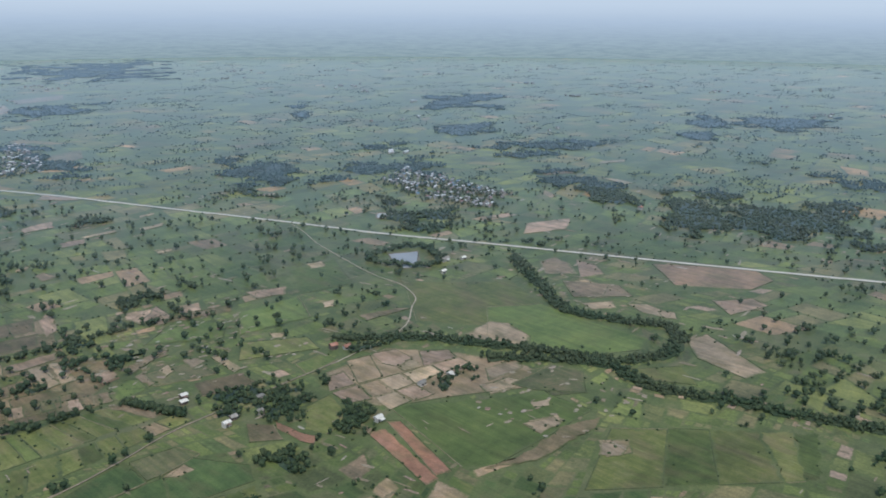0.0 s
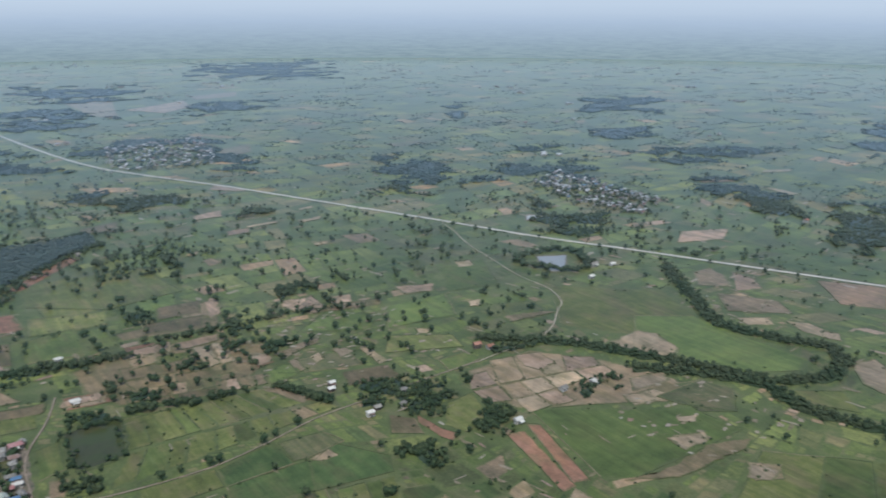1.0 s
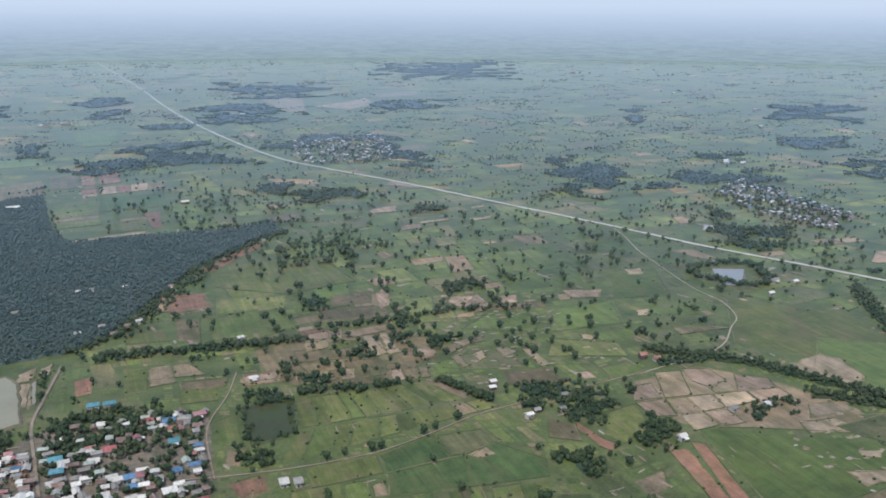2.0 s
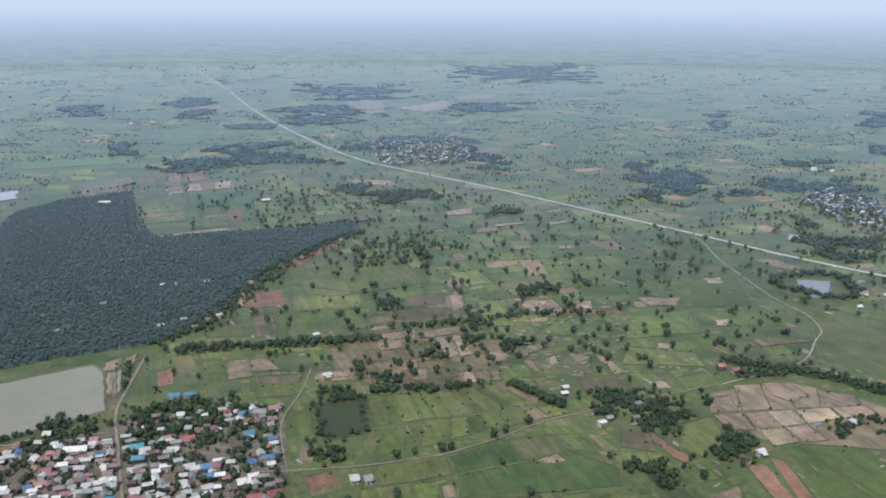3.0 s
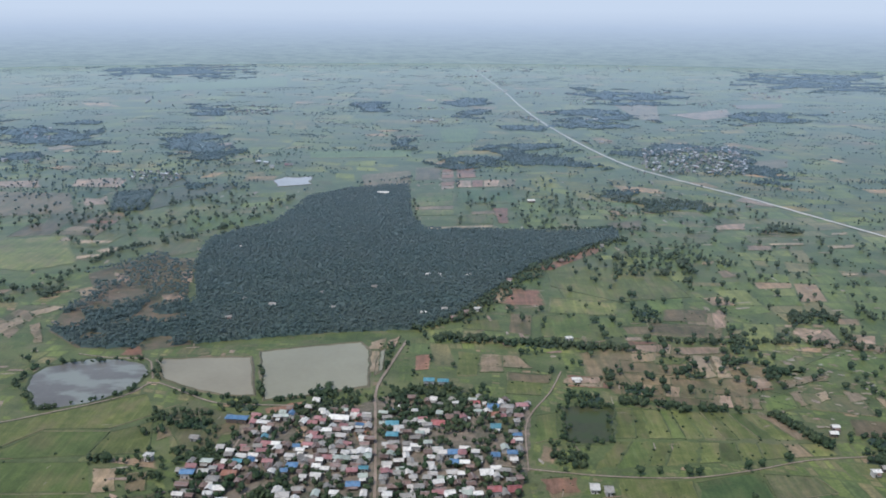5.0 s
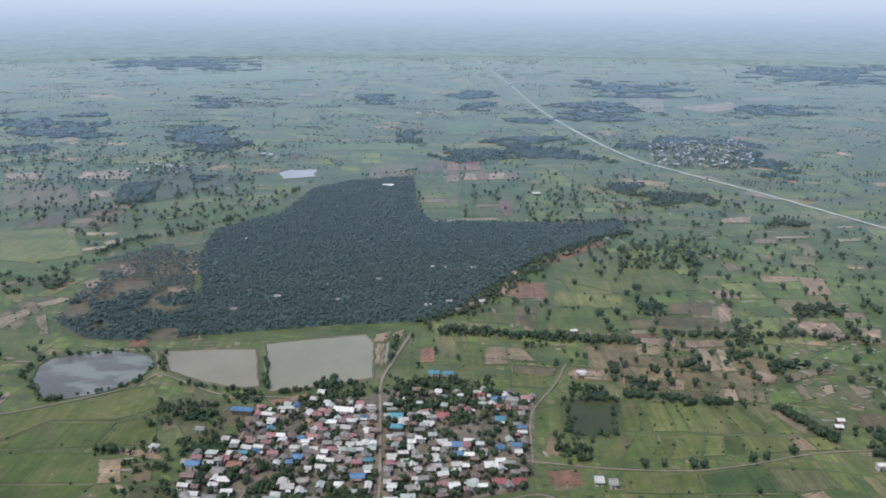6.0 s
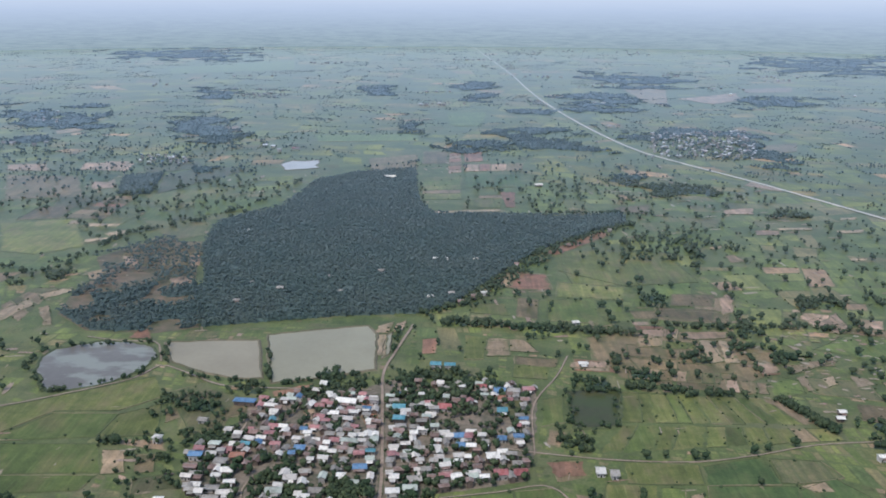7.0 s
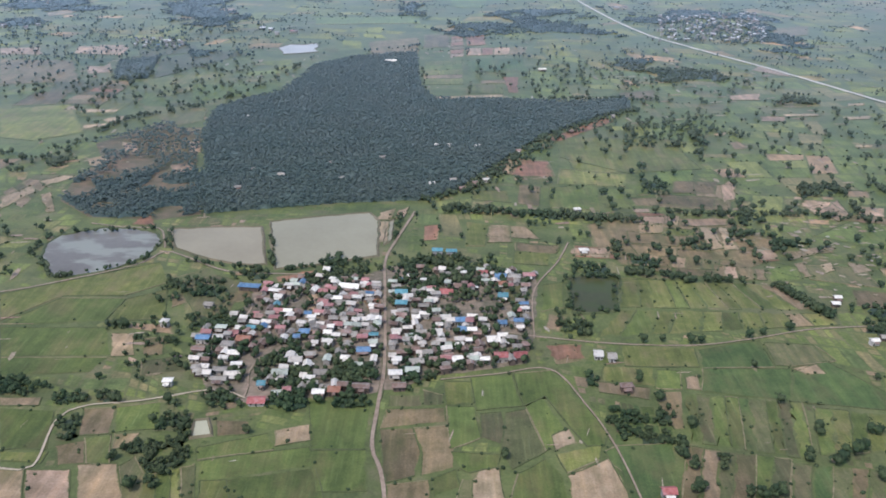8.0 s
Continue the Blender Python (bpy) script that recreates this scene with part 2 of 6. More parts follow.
M = {
    "fleck": fleck_material(),
    "far_roof": far_roof_material(),
    "ground": ground_material(),
    "patch": patch_material("farm_plots"),
    "plot": patch_material("farm_plot", True),
    "far_patch": patch_material("distant_plots", scrub=0.75),
    "bund": plain_material("grassy_bund", (0.06, 0.08, 0.03), (0.12, 0.13, 0.056), 0.5),
    "dry_bund": plain_material("dry_bund", (0.14, 0.13, 0.06), (0.3, 0.24, 0.14), 0.5),
    "dirt": plain_material("dirt_road", (0.225, 0.165, 0.115), (0.39, 0.295, 0.215), 0.4),
    "track": plain_material("sandy_track", (0.36, 0.29, 0.2), (0.52, 0.43, 0.31), 0.4),
    "verge": plain_material("road_verge", (0.06, 0.08, 0.03), (0.13, 0.13, 0.065), 0.15),
    "concrete": plain_material("worn_concrete", (0.52, 0.46, 0.37), (0.68, 0.61, 0.5), 0.3),
    "silt": water_material("silty_water", (0.285, 0.258, 0.168), (0.33, 0.302, 0.198)),
    "brown_silt": water_material("brown_silty_water", (0.285, 0.245, 0.16), (0.335, 0.29, 0.19)),
    "murk": water_material("murky_water", (0.15, 0.135, 0.112), (0.195, 0.18, 0.15), (0.3, 0.31, 0.25)),
    "green_water": water_material("weedy_water", (0.05, 0.056, 0.024), (0.088, 0.088, 0.038), (0.062, 0.08, 0.026)),
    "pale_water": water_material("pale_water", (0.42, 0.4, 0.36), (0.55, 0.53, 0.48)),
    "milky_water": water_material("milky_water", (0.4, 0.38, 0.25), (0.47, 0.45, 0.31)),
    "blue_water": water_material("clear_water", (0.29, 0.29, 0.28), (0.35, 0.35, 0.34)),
    "bank": plain_material("earth_bank", (0.09, 0.09, 0.045), (0.24, 0.19, 0.12), 0.12),
    "leaf": leaf_material("tree_leaves", (0.033, 0.053, 0.028), (0.074, 0.098, 0.046), 1.0),
    # a lower rate gives forest and far woods more imitated haze
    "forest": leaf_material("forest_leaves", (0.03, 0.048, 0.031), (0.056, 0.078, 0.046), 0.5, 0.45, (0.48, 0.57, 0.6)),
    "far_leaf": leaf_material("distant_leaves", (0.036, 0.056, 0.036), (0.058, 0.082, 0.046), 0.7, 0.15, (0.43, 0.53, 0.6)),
    "bark": plain_material("bark", (0.09, 0.07, 0.05), (0.17, 0.14, 0.1), 3.0, flat=False),
    "scrub": plain_material("scrub_ground", (0.07, 0.085, 0.036), (0.22, 0.15, 0.095), 0.12),
    "yard": plain_material("village_yard", (0.09, 0.092, 0.055), (0.31, 0.235, 0.17), 0.25),
    "wall": plain_material("house_wall", (0.3, 0.27, 0.22), (0.55, 0.5, 0.44), 0.6, vary=0.7, flat=False),
    "wood_wall": plain_material("wooden_wall", (0.1, 0.07, 0.05), (0.2, 0.14, 0.1), 1.0, vary=0.7, flat=False),
    "dark": plain_material("dark_opening", (0.02, 0.02, 0.022), (0.05, 0.045, 0.04), 1.0),
}
ROOF = {
    "cream": roof_material("cream_metal", (0.66, 0.6, 0.5)),
    "white": roof_material("white_metal", (0.76, 0.71, 0.6)),
    "grey": roof_material("grey_metal", (0.34, 0.31, 0.255)),
    "brown": roof_material("rusty_metal", (0.23, 0.155, 0.12)),
    "rust": roof_material("brown_tile", (0.29, 0.19, 0.15)),
    "mint": roof_material("pale_green_metal", (0.47, 0.5, 0.4)),
    "blue": roof_material("blue_metal", (0.13, 0.24, 0.36)),
    "teal": roof_material("teal_metal", (0.115, 0.29, 0.32)),
    "red": roof_material("red_metal", (0.4, 0.135, 0.12)),
    "pink": roof_material("faded_red_metal", (0.42, 0.2, 0.18)),
    "orange": roof_material("orange_tile", (0.42, 0.2, 0.13)),
}


def backdrop_material(top):
    """Far plain and hills lost in haze: a plain backdrop."""
    n = Nodes("hazy_distance")
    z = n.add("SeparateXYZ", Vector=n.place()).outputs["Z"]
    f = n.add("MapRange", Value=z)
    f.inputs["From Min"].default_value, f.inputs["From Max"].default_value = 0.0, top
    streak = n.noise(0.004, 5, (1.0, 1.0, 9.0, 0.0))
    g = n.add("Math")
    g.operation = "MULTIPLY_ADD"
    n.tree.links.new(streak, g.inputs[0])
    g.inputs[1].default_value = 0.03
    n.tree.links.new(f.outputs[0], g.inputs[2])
    # haze and the pale sky above it are painted as a glowing gradient
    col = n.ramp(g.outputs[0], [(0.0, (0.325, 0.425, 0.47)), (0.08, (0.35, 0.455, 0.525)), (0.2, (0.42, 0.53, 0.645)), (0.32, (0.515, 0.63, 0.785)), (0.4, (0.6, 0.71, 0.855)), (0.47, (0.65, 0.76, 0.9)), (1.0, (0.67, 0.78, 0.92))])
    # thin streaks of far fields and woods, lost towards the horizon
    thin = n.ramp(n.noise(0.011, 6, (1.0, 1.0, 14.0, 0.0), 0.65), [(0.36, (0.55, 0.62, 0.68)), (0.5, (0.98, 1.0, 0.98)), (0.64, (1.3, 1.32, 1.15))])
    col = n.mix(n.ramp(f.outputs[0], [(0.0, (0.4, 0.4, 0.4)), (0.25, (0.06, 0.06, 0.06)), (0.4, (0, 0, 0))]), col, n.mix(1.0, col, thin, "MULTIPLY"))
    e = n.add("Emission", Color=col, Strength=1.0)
    out = n.add("OutputMaterial")
    n.tree.links.new(e.outputs[0], out.inputs["Surface"])
    return n.mat


# ---- mesh tools ----
def mesh_of(name, verts, faces, material):
    me = bpy.data.meshes.new(name)
    me.from_pydata([tuple(v) for v in verts], [], [tuple(f) for f in faces])
    me.materials.append(material)
    me.update()
    return me


def big_mesh(name, verts, tris, material):
    """A mesh of triangles from arrays."""
    verts, tris = np.asarray(verts, np.float32), np.asarray(tris, np.int32)
    me = bpy.data.meshes.new(name)
    me.vertices.add(len(verts))
    me.vertices.foreach_set("co", verts.ravel())
    me.loops.add(tris.size)
    me.loops.foreach_set("vertex_index", tris.ravel())
    me.polygons.add(len(tris))
    me.polygons.foreach_set("loop_start", np.arange(0, tris.size, 3, dtype=np.int32))
    me.materials.append(material)
    me.update(calc_edges=True)
    me.validate()
    return me


def part(name, me, parent, label=""):
    ob = new(name, me)
    ob.parent = parent
    return tagged(ob, label)


def base(name, x, y, z=0.0, turn=0.0):
    ob = new(name)
    ob.matrix_basis = pose(x, y, z, 0, 0, turn)
    return ob


def box(x0, x1, y0, y1, z0, z1):
    v = [(x, y, z) for z in (z0, z1) for x, y in ((x0, y0), (x1, y0), (x1, y1), (x0, y1))]
    return v, [(3, 2, 1, 0), (4, 5, 6, 7), (0, 1, 5, 4), (1, 2, 6, 5), (2, 3, 7, 6), (3, 0, 4, 7)]


def inside(pts, x, y):
    hit, j = False, len(pts) - 1
    for i in range(len(pts)):
        (xi, yi), (xj, yj) = pts[i], pts[j]
        if (yi > y) != (yj > y) and x < (xj - xi) * (y - yi) / (yj - yi) + xi:
            hit = not hit
        j = i
    return hit


def smooth(pts, step=6.0):
    """A Catmull-Rom line through the points."""
    p = [Vector(q) for q in pts]
    p = [2 * p[0] - p[1], *p, 2 * p[-1] - p[-2]]
    out = []
    for a, b, c, d in zip(p, p[1:], p[2:], p[3:]):
        n = max(2, int((c - b).length / step))
        for k in range(n):
            t = k / n
            out.append(0.5 * (2 * b + (c - a) * t + (2 * a - 5 * b + 4 * c - d) * t * t + (3 * b - a - 3 * c + d) * t ** 3))
    return out + [p[-2]]


def rounded(pts, wobble=0.0, step=5.0, rng=None):
    """A closed, slightly uneven outline through the points."""
    p = [Vector(q) for q in pts]
    out = []
    for a, b in zip(p, p[1:] + p[:1]):
        n = max(1, int((b - a).length / step))
        side = Vector((-(b - a).y, (b - a).x)).normalized()
        for k in range(n):
            out.append(a.lerp(b, k / n) + side * (rng.uniform(-wobble, wobble) if rng and k else 0))
    return out


def slab(pts, z0, z1):
    """A flat body over the outline, top at z1."""
    if sum(a[0] * b[1] - b[0] * a[1] for a, b in zip(pts, [*pts[1:], pts[0]])) < 0:
        pts = pts[::-1]
    n = len(pts)
    v = [(p[0], p[1], z) for z in (z0, z1) for p in pts]
    return v, [tuple(range(n, 2 * n))] + [(i, (i + 1) % n, n + (i + 1) % n, n + i) for i in range(n)]


def ribbon(line, width, z0, z1, rng=None, ragged=0.0):
    v, f = [], []
    for i, p in enumerate(line):
        d = (line[min(i + 1, len(line) - 1)] - line[max(i - 1, 0)]).normalized()
        s = Vector((-d.y, d.x))
        w = [width / 2 + (rng.uniform(-ragged, ragged) if rng else 0) for _ in range(2)]
        a, b = p + s * w[0], p - s * w[1]
        v += [(a.x, a.y, z0), (a.x, a.y, z1), (b.x, b.y, z1), (b.x, b.y, z0)]
    for i in range(len(line) - 1):
        a, b = 4 * i, 4 * i + 4
        f += [(a + 1, a + 2, b + 2, b + 1), (a, a + 1, b + 1, b), (a + 2, a + 3, b + 3, b + 2)]
    return v, f


# ---- ground, distance ----
def disc(radius, n=96):
    return [(0, 0, 0)] + [(radius * math.sin(6.28319 * k / n), radius * math.cos(6.28319 * k / n), 0) for k in range(n)], \
        [(0, k % n + 1, (k - 1) % n + 1) for k in range(1, n + 1)]


ground = new("ground", mesh_of("ground", *disc(5200), M["ground"]))
tagged(ground, "flat green farmland plain with grass and bare patches", "ground", kind="structure")
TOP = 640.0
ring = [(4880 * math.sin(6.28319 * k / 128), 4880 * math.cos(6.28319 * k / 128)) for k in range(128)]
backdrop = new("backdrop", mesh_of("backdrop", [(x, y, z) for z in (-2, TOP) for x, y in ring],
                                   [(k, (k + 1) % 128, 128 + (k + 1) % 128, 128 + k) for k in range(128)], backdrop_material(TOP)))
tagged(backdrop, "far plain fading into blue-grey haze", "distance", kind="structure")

# ---- plan: outlines in metres ----
FOREST = [(-223, 688), (-254, 783), (-255, 817), (-287, 916), (-299, 985), (-301, 1043), (-273, 1089), (-238, 1126), (-216, 1299), (-153, 1367), (-66, 1394), (-51, 1172),
          (-29, 1098), (72, 1095), (146, 1083), (223, 1100), (222, 1056), (172, 1014), (94, 927), (39, 826), (-1, 750), (-32, 727), (-104, 718)]
SCRUB = [(-361, 718), (-372, 779), (-366, 832), (-396, 891), (-347, 972), (-293, 938), (-258, 790), (-223, 688), (-258, 674), (-319, 679)]
VILLAGE = [(-146, 539), (-134, 552), (-103, 567), (-70, 568), (-46, 588), (-19, 579), (24, 585), (61, 572), (52, 480), (44, 449), (19, 442), (-15, 435),
           (-34, 419), (-66, 412), (-117, 403), (-143, 416), (-163, 446), (-168, 482), (-148, 505)]
VILLAGE_A = [(412, 1794), (639, 1835), (540, 1504), (340, 1513)]
VILLAGE_B = [(910, 1055), (1010, 1103), (1002, 1014), (985, 840), (888, 786), (864, 903)]
MAIN = smooth([(-30, 290), (-33, 325), (-37, 347), (-43, 366), (-43, 402), (-43, 450), (-50, 541), (-54, 599), (-47, 643), (-36, 700)])
EAST = smooth([(34, 487), (72, 479), (111, 474), (155, 474), (194, 483), (235, 496), (280, 502), (351, 509), (394, 512)])
EAST_N = smooth([(52, 480), (55, 535), (62, 562), (79, 597), (92, 635)])
SOUTH = smooth([(-8, 430), (26, 437), (59, 443), (76, 405), (86, 369), (92, 325), (95, 290)])
WEST = smooth([(-260, 340), (-230, 343), (-214, 345), (-219, 384), (-209, 398), (-179, 404), (-140, 416), (-120, 408)])
POND_ROAD = smooth([(-400, 515), (-326, 536), (-292, 553), (-245, 583), (-230, 608), (-210, 599), (-173, 575), (-138, 571), (-60, 570)])
POND_TRACK = smooth([(-311, 665), (-281, 657), (-250, 655), (-239, 634), (-232, 616)])
HIGHWAY = smooth([(80, 5000), (114, 4539), (198, 3217), (226, 2556), (266, 2066), (330, 1640), (400, 1455), (480, 1290), (556, 1108), (627, 940), (685, 792), (745, 670), (833, 482), (926, 291), (1010, 120)], 25)
PATH = smooth([(630, 909), (619, 867), (598, 811), (583, 749), (566, 669), (565, 625), (549, 585), (526, 565), (478, 528), (394, 512)])
RIVER = smooth([(726, 607), (649, 493), (625, 451), (639, 405), (655, 366), (640, 344), (601, 333), (559, 351), (540, 392), (508, 451), (477, 503), (424, 548)], 6)
RIVER_B = smooth([(486, 431), (524, 391), (545, 351), (536, 315), (542, 281), (557, 245), (572, 194), (600, 130)], 6)
LANE = smooth([(-137, 542), (-141, 529), (-141, 510), (-146, 493), (-154, 478), (-164, 466)])
LANE_B = smooth([(-121, 452), (-124, 436), (-121, 420), (-121, 409)])
LINES = [(LANE, 2), (LANE_B, 2), (MAIN, 2.4), (EAST, 4), (EAST_N, 4), (SOUTH, 4), (WEST, 4), (POND_ROAD, 4), (POND_TRACK, 3), (HIGHWAY, 9), (PATH, 3), (RIVER, 8), (RIVER_B, 8)]
PLANTATION = [(-527, 1320), (-471, 1347), (-442, 1199), (-491, 1194)]
TAKEN = [FOREST, SCRUB, VILLAGE, PLANTATION]  # outlines that the wider plots leave free


def plot_mesh(name, pts, z, rim, material):
    """A flat plot with a rim inside its outline; 'edge' is 0 along the outline and 0.5 from the rim inwards."""
    if sum(a[0] * b[1] - b[0] * a[1] for a, b in zip(pts, [*pts[1:], pts[0]])) < 0:
        pts = pts[::-1]
    pts = [Vector(p[:2]) for p in pts]
    n, mid = len(pts), sum((Vector(p) for p in pts), Vector((0, 0))) / len(pts)
    inner = [p + (mid - p) * min(0.35, rim / max((mid - p).length, 0.1)) for p in pts]
    me = mesh_of(name, [(p.x, p.y, z) for p in pts + inner], [tuple(range(n, 2 * n))] + [(i, (i + 1) % n, n + (i + 1) % n, n + i) for i in range(n)], material)
    me.attributes.new("edge", "FLOAT", "POINT").data.foreach_set("value", [0.0] * n + [0.5] * n)
    return me


def road(name, line, width, material, label, z=0.5):
    rng = random.Random(name + str(width))
    verge = part("verge", mesh_of("verge", *ribbon(line, width * 1.35, -0.1, z - 0.05, rng, width * 0.3), M["verge"]), None)
    ob = new(name, mesh_of(name, *ribbon(line, width, -0.1, z, rng, width * 0.08), material))
    verge.parent = ob
    return tagged(ob, label, "road", kind="structure")


road("road", MAIN, 2.0, M["dirt"], "straight pale dirt road through the village")
road("road", EAST, 1.15, M["dirt"], "narrow dirt road between rice fields", 0.54)
road("road", EAST_N, 1.25, M["dirt"], "narrow dirt lane along the village edge", 0.56)
road("road", SOUTH, 0.95, M["dirt"], "narrow pale earth track round green paddies", 0.55)
road("road", POND_TRACK, 1.4, M["dirt"], "pale dirt track on the bank between ponds", 0.58)
road("road", WEST, 1.2, M["track"], "winding dirt track through fields", 0.53)
road("road", POND_ROAD, 1.5, M["dirt"], "dirt track along the pond banks", 0.57)
road("road", LANE, 1.3, M["dirt"], "narrow dirt lane between village houses", 0.51)
road("road", LANE_B, 1.2, M["dirt"], "narrow dirt lane past village trees", 0.515)
road("road", PATH, 1.15, M["track"], "thin pale footpath across meadows", 0.52)
highway = road("road", HIGHWAY, 5.6, M["concrete"], "long straight pale highway across the plain", 0.7)


# ---- ponds ----
def pond(name, pts, water, label, seed, edge="bank"):
    rng = random.Random(seed)
    mid = Vector((sum(p[0] for p in pts) / len(pts), sum(p[1] for p in pts) / len(pts)))
    shore = rounded(pts, 0.7 if edge == "bank" else 1.6, 5, rng)
    ob = new(name, mesh_of(name, *slab(shore, -0.3, 0.3), water))
    tagged(ob, label, "pond", kind="structure")
    outer = [p + (p - mid).normalized() * (3.0 + rng.uniform(-0.7, 0.7)) for p in shore]
    inner = [p + (p - mid).normalized() * 0.2 for p in shore]
    top = [p + (p - mid).normalized() * (1.4 + rng.uniform(-0.3, 0.3)) for p in shore]
    n = len(shore)
    v = [(p.x, p.y, z) for pts_, z in ((inner, 0.25), (top, 1.1), (outer, 0.02)) for p in pts_]
    f = [(r * n + i, r * n + (i + 1) % n, (r + 1) * n + (i + 1) % n, (r + 1) * n + i) for r in range(2) for i in range(n)]
    part("bank", mesh_of("bank", v, f, M[edge]), ob)
    TAKEN.append([tuple(p) for p in outer])
    return ob


pond("pond", [(-158, 672), (-120, 684), (-76, 695), (-67, 676), (-62, 606), (-106, 589), (-136, 580)], M["silt"], "large rectangular pond of silty grey-brown water", 1)
pond("pond", [(-240, 653), (-204, 658), (-165, 660), (-155, 620), (-146, 588), (-167, 588), (-191, 597), (-222, 616)], M["brown_silt"], "wide pond of brown silty water", 2)
pond("pond", [(-323, 599), (-329, 621), (-325, 638), (-299, 653), (-269, 653), (-251, 645), (-239, 627), (-244, 596), (-261, 576), (-278, 567), (-298, 563)], M["murk"], "dark grey pond with pale cloudy patches", 3, "bund")
pond("pond", [(-58, 672), (-53, 680), (-53, 636), (-58, 628)], M["silt"], "small narrow pond beside the dirt road", 4)
pond("pond", [(85, 570), (96, 573), (110, 571), (121, 570), (118, 552), (116, 535), (110, 520), (96, 517), (82, 518), (83, 540)], M["green_water"], "overgrown dark green pond", 5, "bund")
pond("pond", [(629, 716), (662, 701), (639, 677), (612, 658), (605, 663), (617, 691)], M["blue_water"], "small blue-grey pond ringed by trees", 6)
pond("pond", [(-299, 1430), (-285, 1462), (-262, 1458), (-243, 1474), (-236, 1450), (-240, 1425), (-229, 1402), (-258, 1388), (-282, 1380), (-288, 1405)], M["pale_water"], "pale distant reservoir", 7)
pond("pond", [(754, 880), (768, 861), (749, 844), (734, 857)], M["pale_water"], "small pale village pond", 8)


pond("pond", [(-142, 385), (-136, 386), (-131, 374), (-140, 372)], M["milky_water"], "small pond of pale milky water beside trees", 9)


# ---- single plots ----
PLOTS = []
NAMES = {"lime": "bright green young rice field", "green": "green rice field with earth bunds", "deep": "dark green rice field", "yellow": "yellow-green ripening rice field", "dull": "weedy dull green fallow field",
         "tan": "dry tan stubble field", "brown": "tilled brown field with grass", "russet": "dull russet ploughed field", "red": "bare reddish soil field", "sand": "bare pale sandy field", "pink": "bare pale pinkish soil plot"}


def plot(kind, *pts, bunds=0.4, rim=6.5):
    rng = random.Random(str(pts))
    rim = min(rim, 0.045 * sum(math.dist(a, b) for a, b in zip(pts, pts[1:] + pts[:1])))
    ob = new("field", plot_mesh("field", rounded(pts, 0.6 if bunds < 0.5 else 1.5, 5, rng), 0.12 + 0.001 * len(PLOTS), rim, FIELD[kind]))
    tagged(ob, NAMES[kind], "field", "farm fields", "structure")
    for a, b in zip(pts, pts[1:] + pts[:1]):
        if rng.random() < bunds:
            continue
        line = smooth([a, ((a[0] + b[0]) / 2 + rng.uniform(-0.7, 0.7), (a[1] + b[1]) / 2 + rng.uniform(-0.7, 0.7)), b], 4)
        part("bund", mesh_of("bund", *ribbon(line, 0.55, -0.1, ob.data.vertices[0].co.z + 0.2, rng, 0.25), M[rng.choice(("bund", "bund", "bund", "dry_bund"))]), ob)
    PLOTS.append(ob)
    TAKEN.append(list(pts))


def strips(kinds, a, b, c, d):
    """A row of narrow plots side by side from the edge a-d to the edge b-c."""
    kinds = kinds.split()
    a, b, c, d = (Vector(p) for p in (a, b, c, d))
    rng = random.Random(str(a))
    cuts = [0.0] + [(k + 1 + rng.uniform(-0.2, 0.2)) / len(kinds) for k in range(len(kinds) - 1)] + [1.0]
    for kind, s, t in zip(kinds, cuts, cuts[1:]):
        q = [a.lerp(b, s), a.lerp(b, t), d.lerp(c, t), d.lerp(c, s)]
        mid = sum(q, Vector((0, 0))) / 4
        plot(kind, *(tuple(p + (mid - p).normalized() * 0.45) for p in q), bunds=0.6, rim=5.0)


plot("brown", (113, 675), (161, 696), (241, 683), (262, 640), (239, 600), (216, 584), (128, 593), (111, 625))
plot("green", (64, 558), (80, 563), (76, 523), (60, 517))
plot("brown", (62, 472), (80, 475), (79, 453), (63, 449))
plot("red", (-27, 667), (-13, 671), (-15, 638), (-26, 636))
plot("tan", (373, 501), (442, 505), (477, 459), (497, 408), (498, 342), (464, 374), (425, 396), (385, 415), (364, 429), (357, 460))
plot("lime", (370, 423), (469, 356), (471, 316), (360, 314), (347, 327))
plot("yellow", (573, 627), (657, 550), (610, 455), (538, 482), (503, 534))
strips("yellow yellow yellow green yellow yellow yellow yellow green yellow tan", (124, 571), (233, 562), (251, 523), (115, 524))
strips("yellow green yellow yellow yellow green yellow yellow tan yellow", (115, 522), (252, 519), (259, 503), (94, 482))
plot("dull", (-208, 562), (-186, 583), (-164, 538), (-161, 497), (-180, 495))
plot("tan", (-164, 538), (-146, 540), (-143, 526), (-159, 525))
plot("lime", (200, 814), (242, 833), (233, 790), (197, 772))
plot("yellow", (116, 872), (186, 894), (202, 823), (120, 803))
plot("lime", (578, 515), (623, 483), (619, 421), (619, 362), (593, 352), (553, 374), (522, 464))
plot("sand", (641, 337), (666, 331), (624, 256), (601, 263), (611, 310))
plot("pink", (752, 372), (780, 336), (765, 323), (729, 343))
strips("yellow green yellow", (458, 291), (526, 218), (474, 176), (380, 257))
strips("yellow green", (527, 217), (552, 186), (492, 161), (475, 175))
strips("tan dull tan dull", (-424, 739), (-415, 787), (-390, 787), (-387, 697))
plot("red", (333, 403), (346, 400), (327, 328), (316, 328))
plot("red", (354, 407), (361, 401), (339, 328), (328, 331))

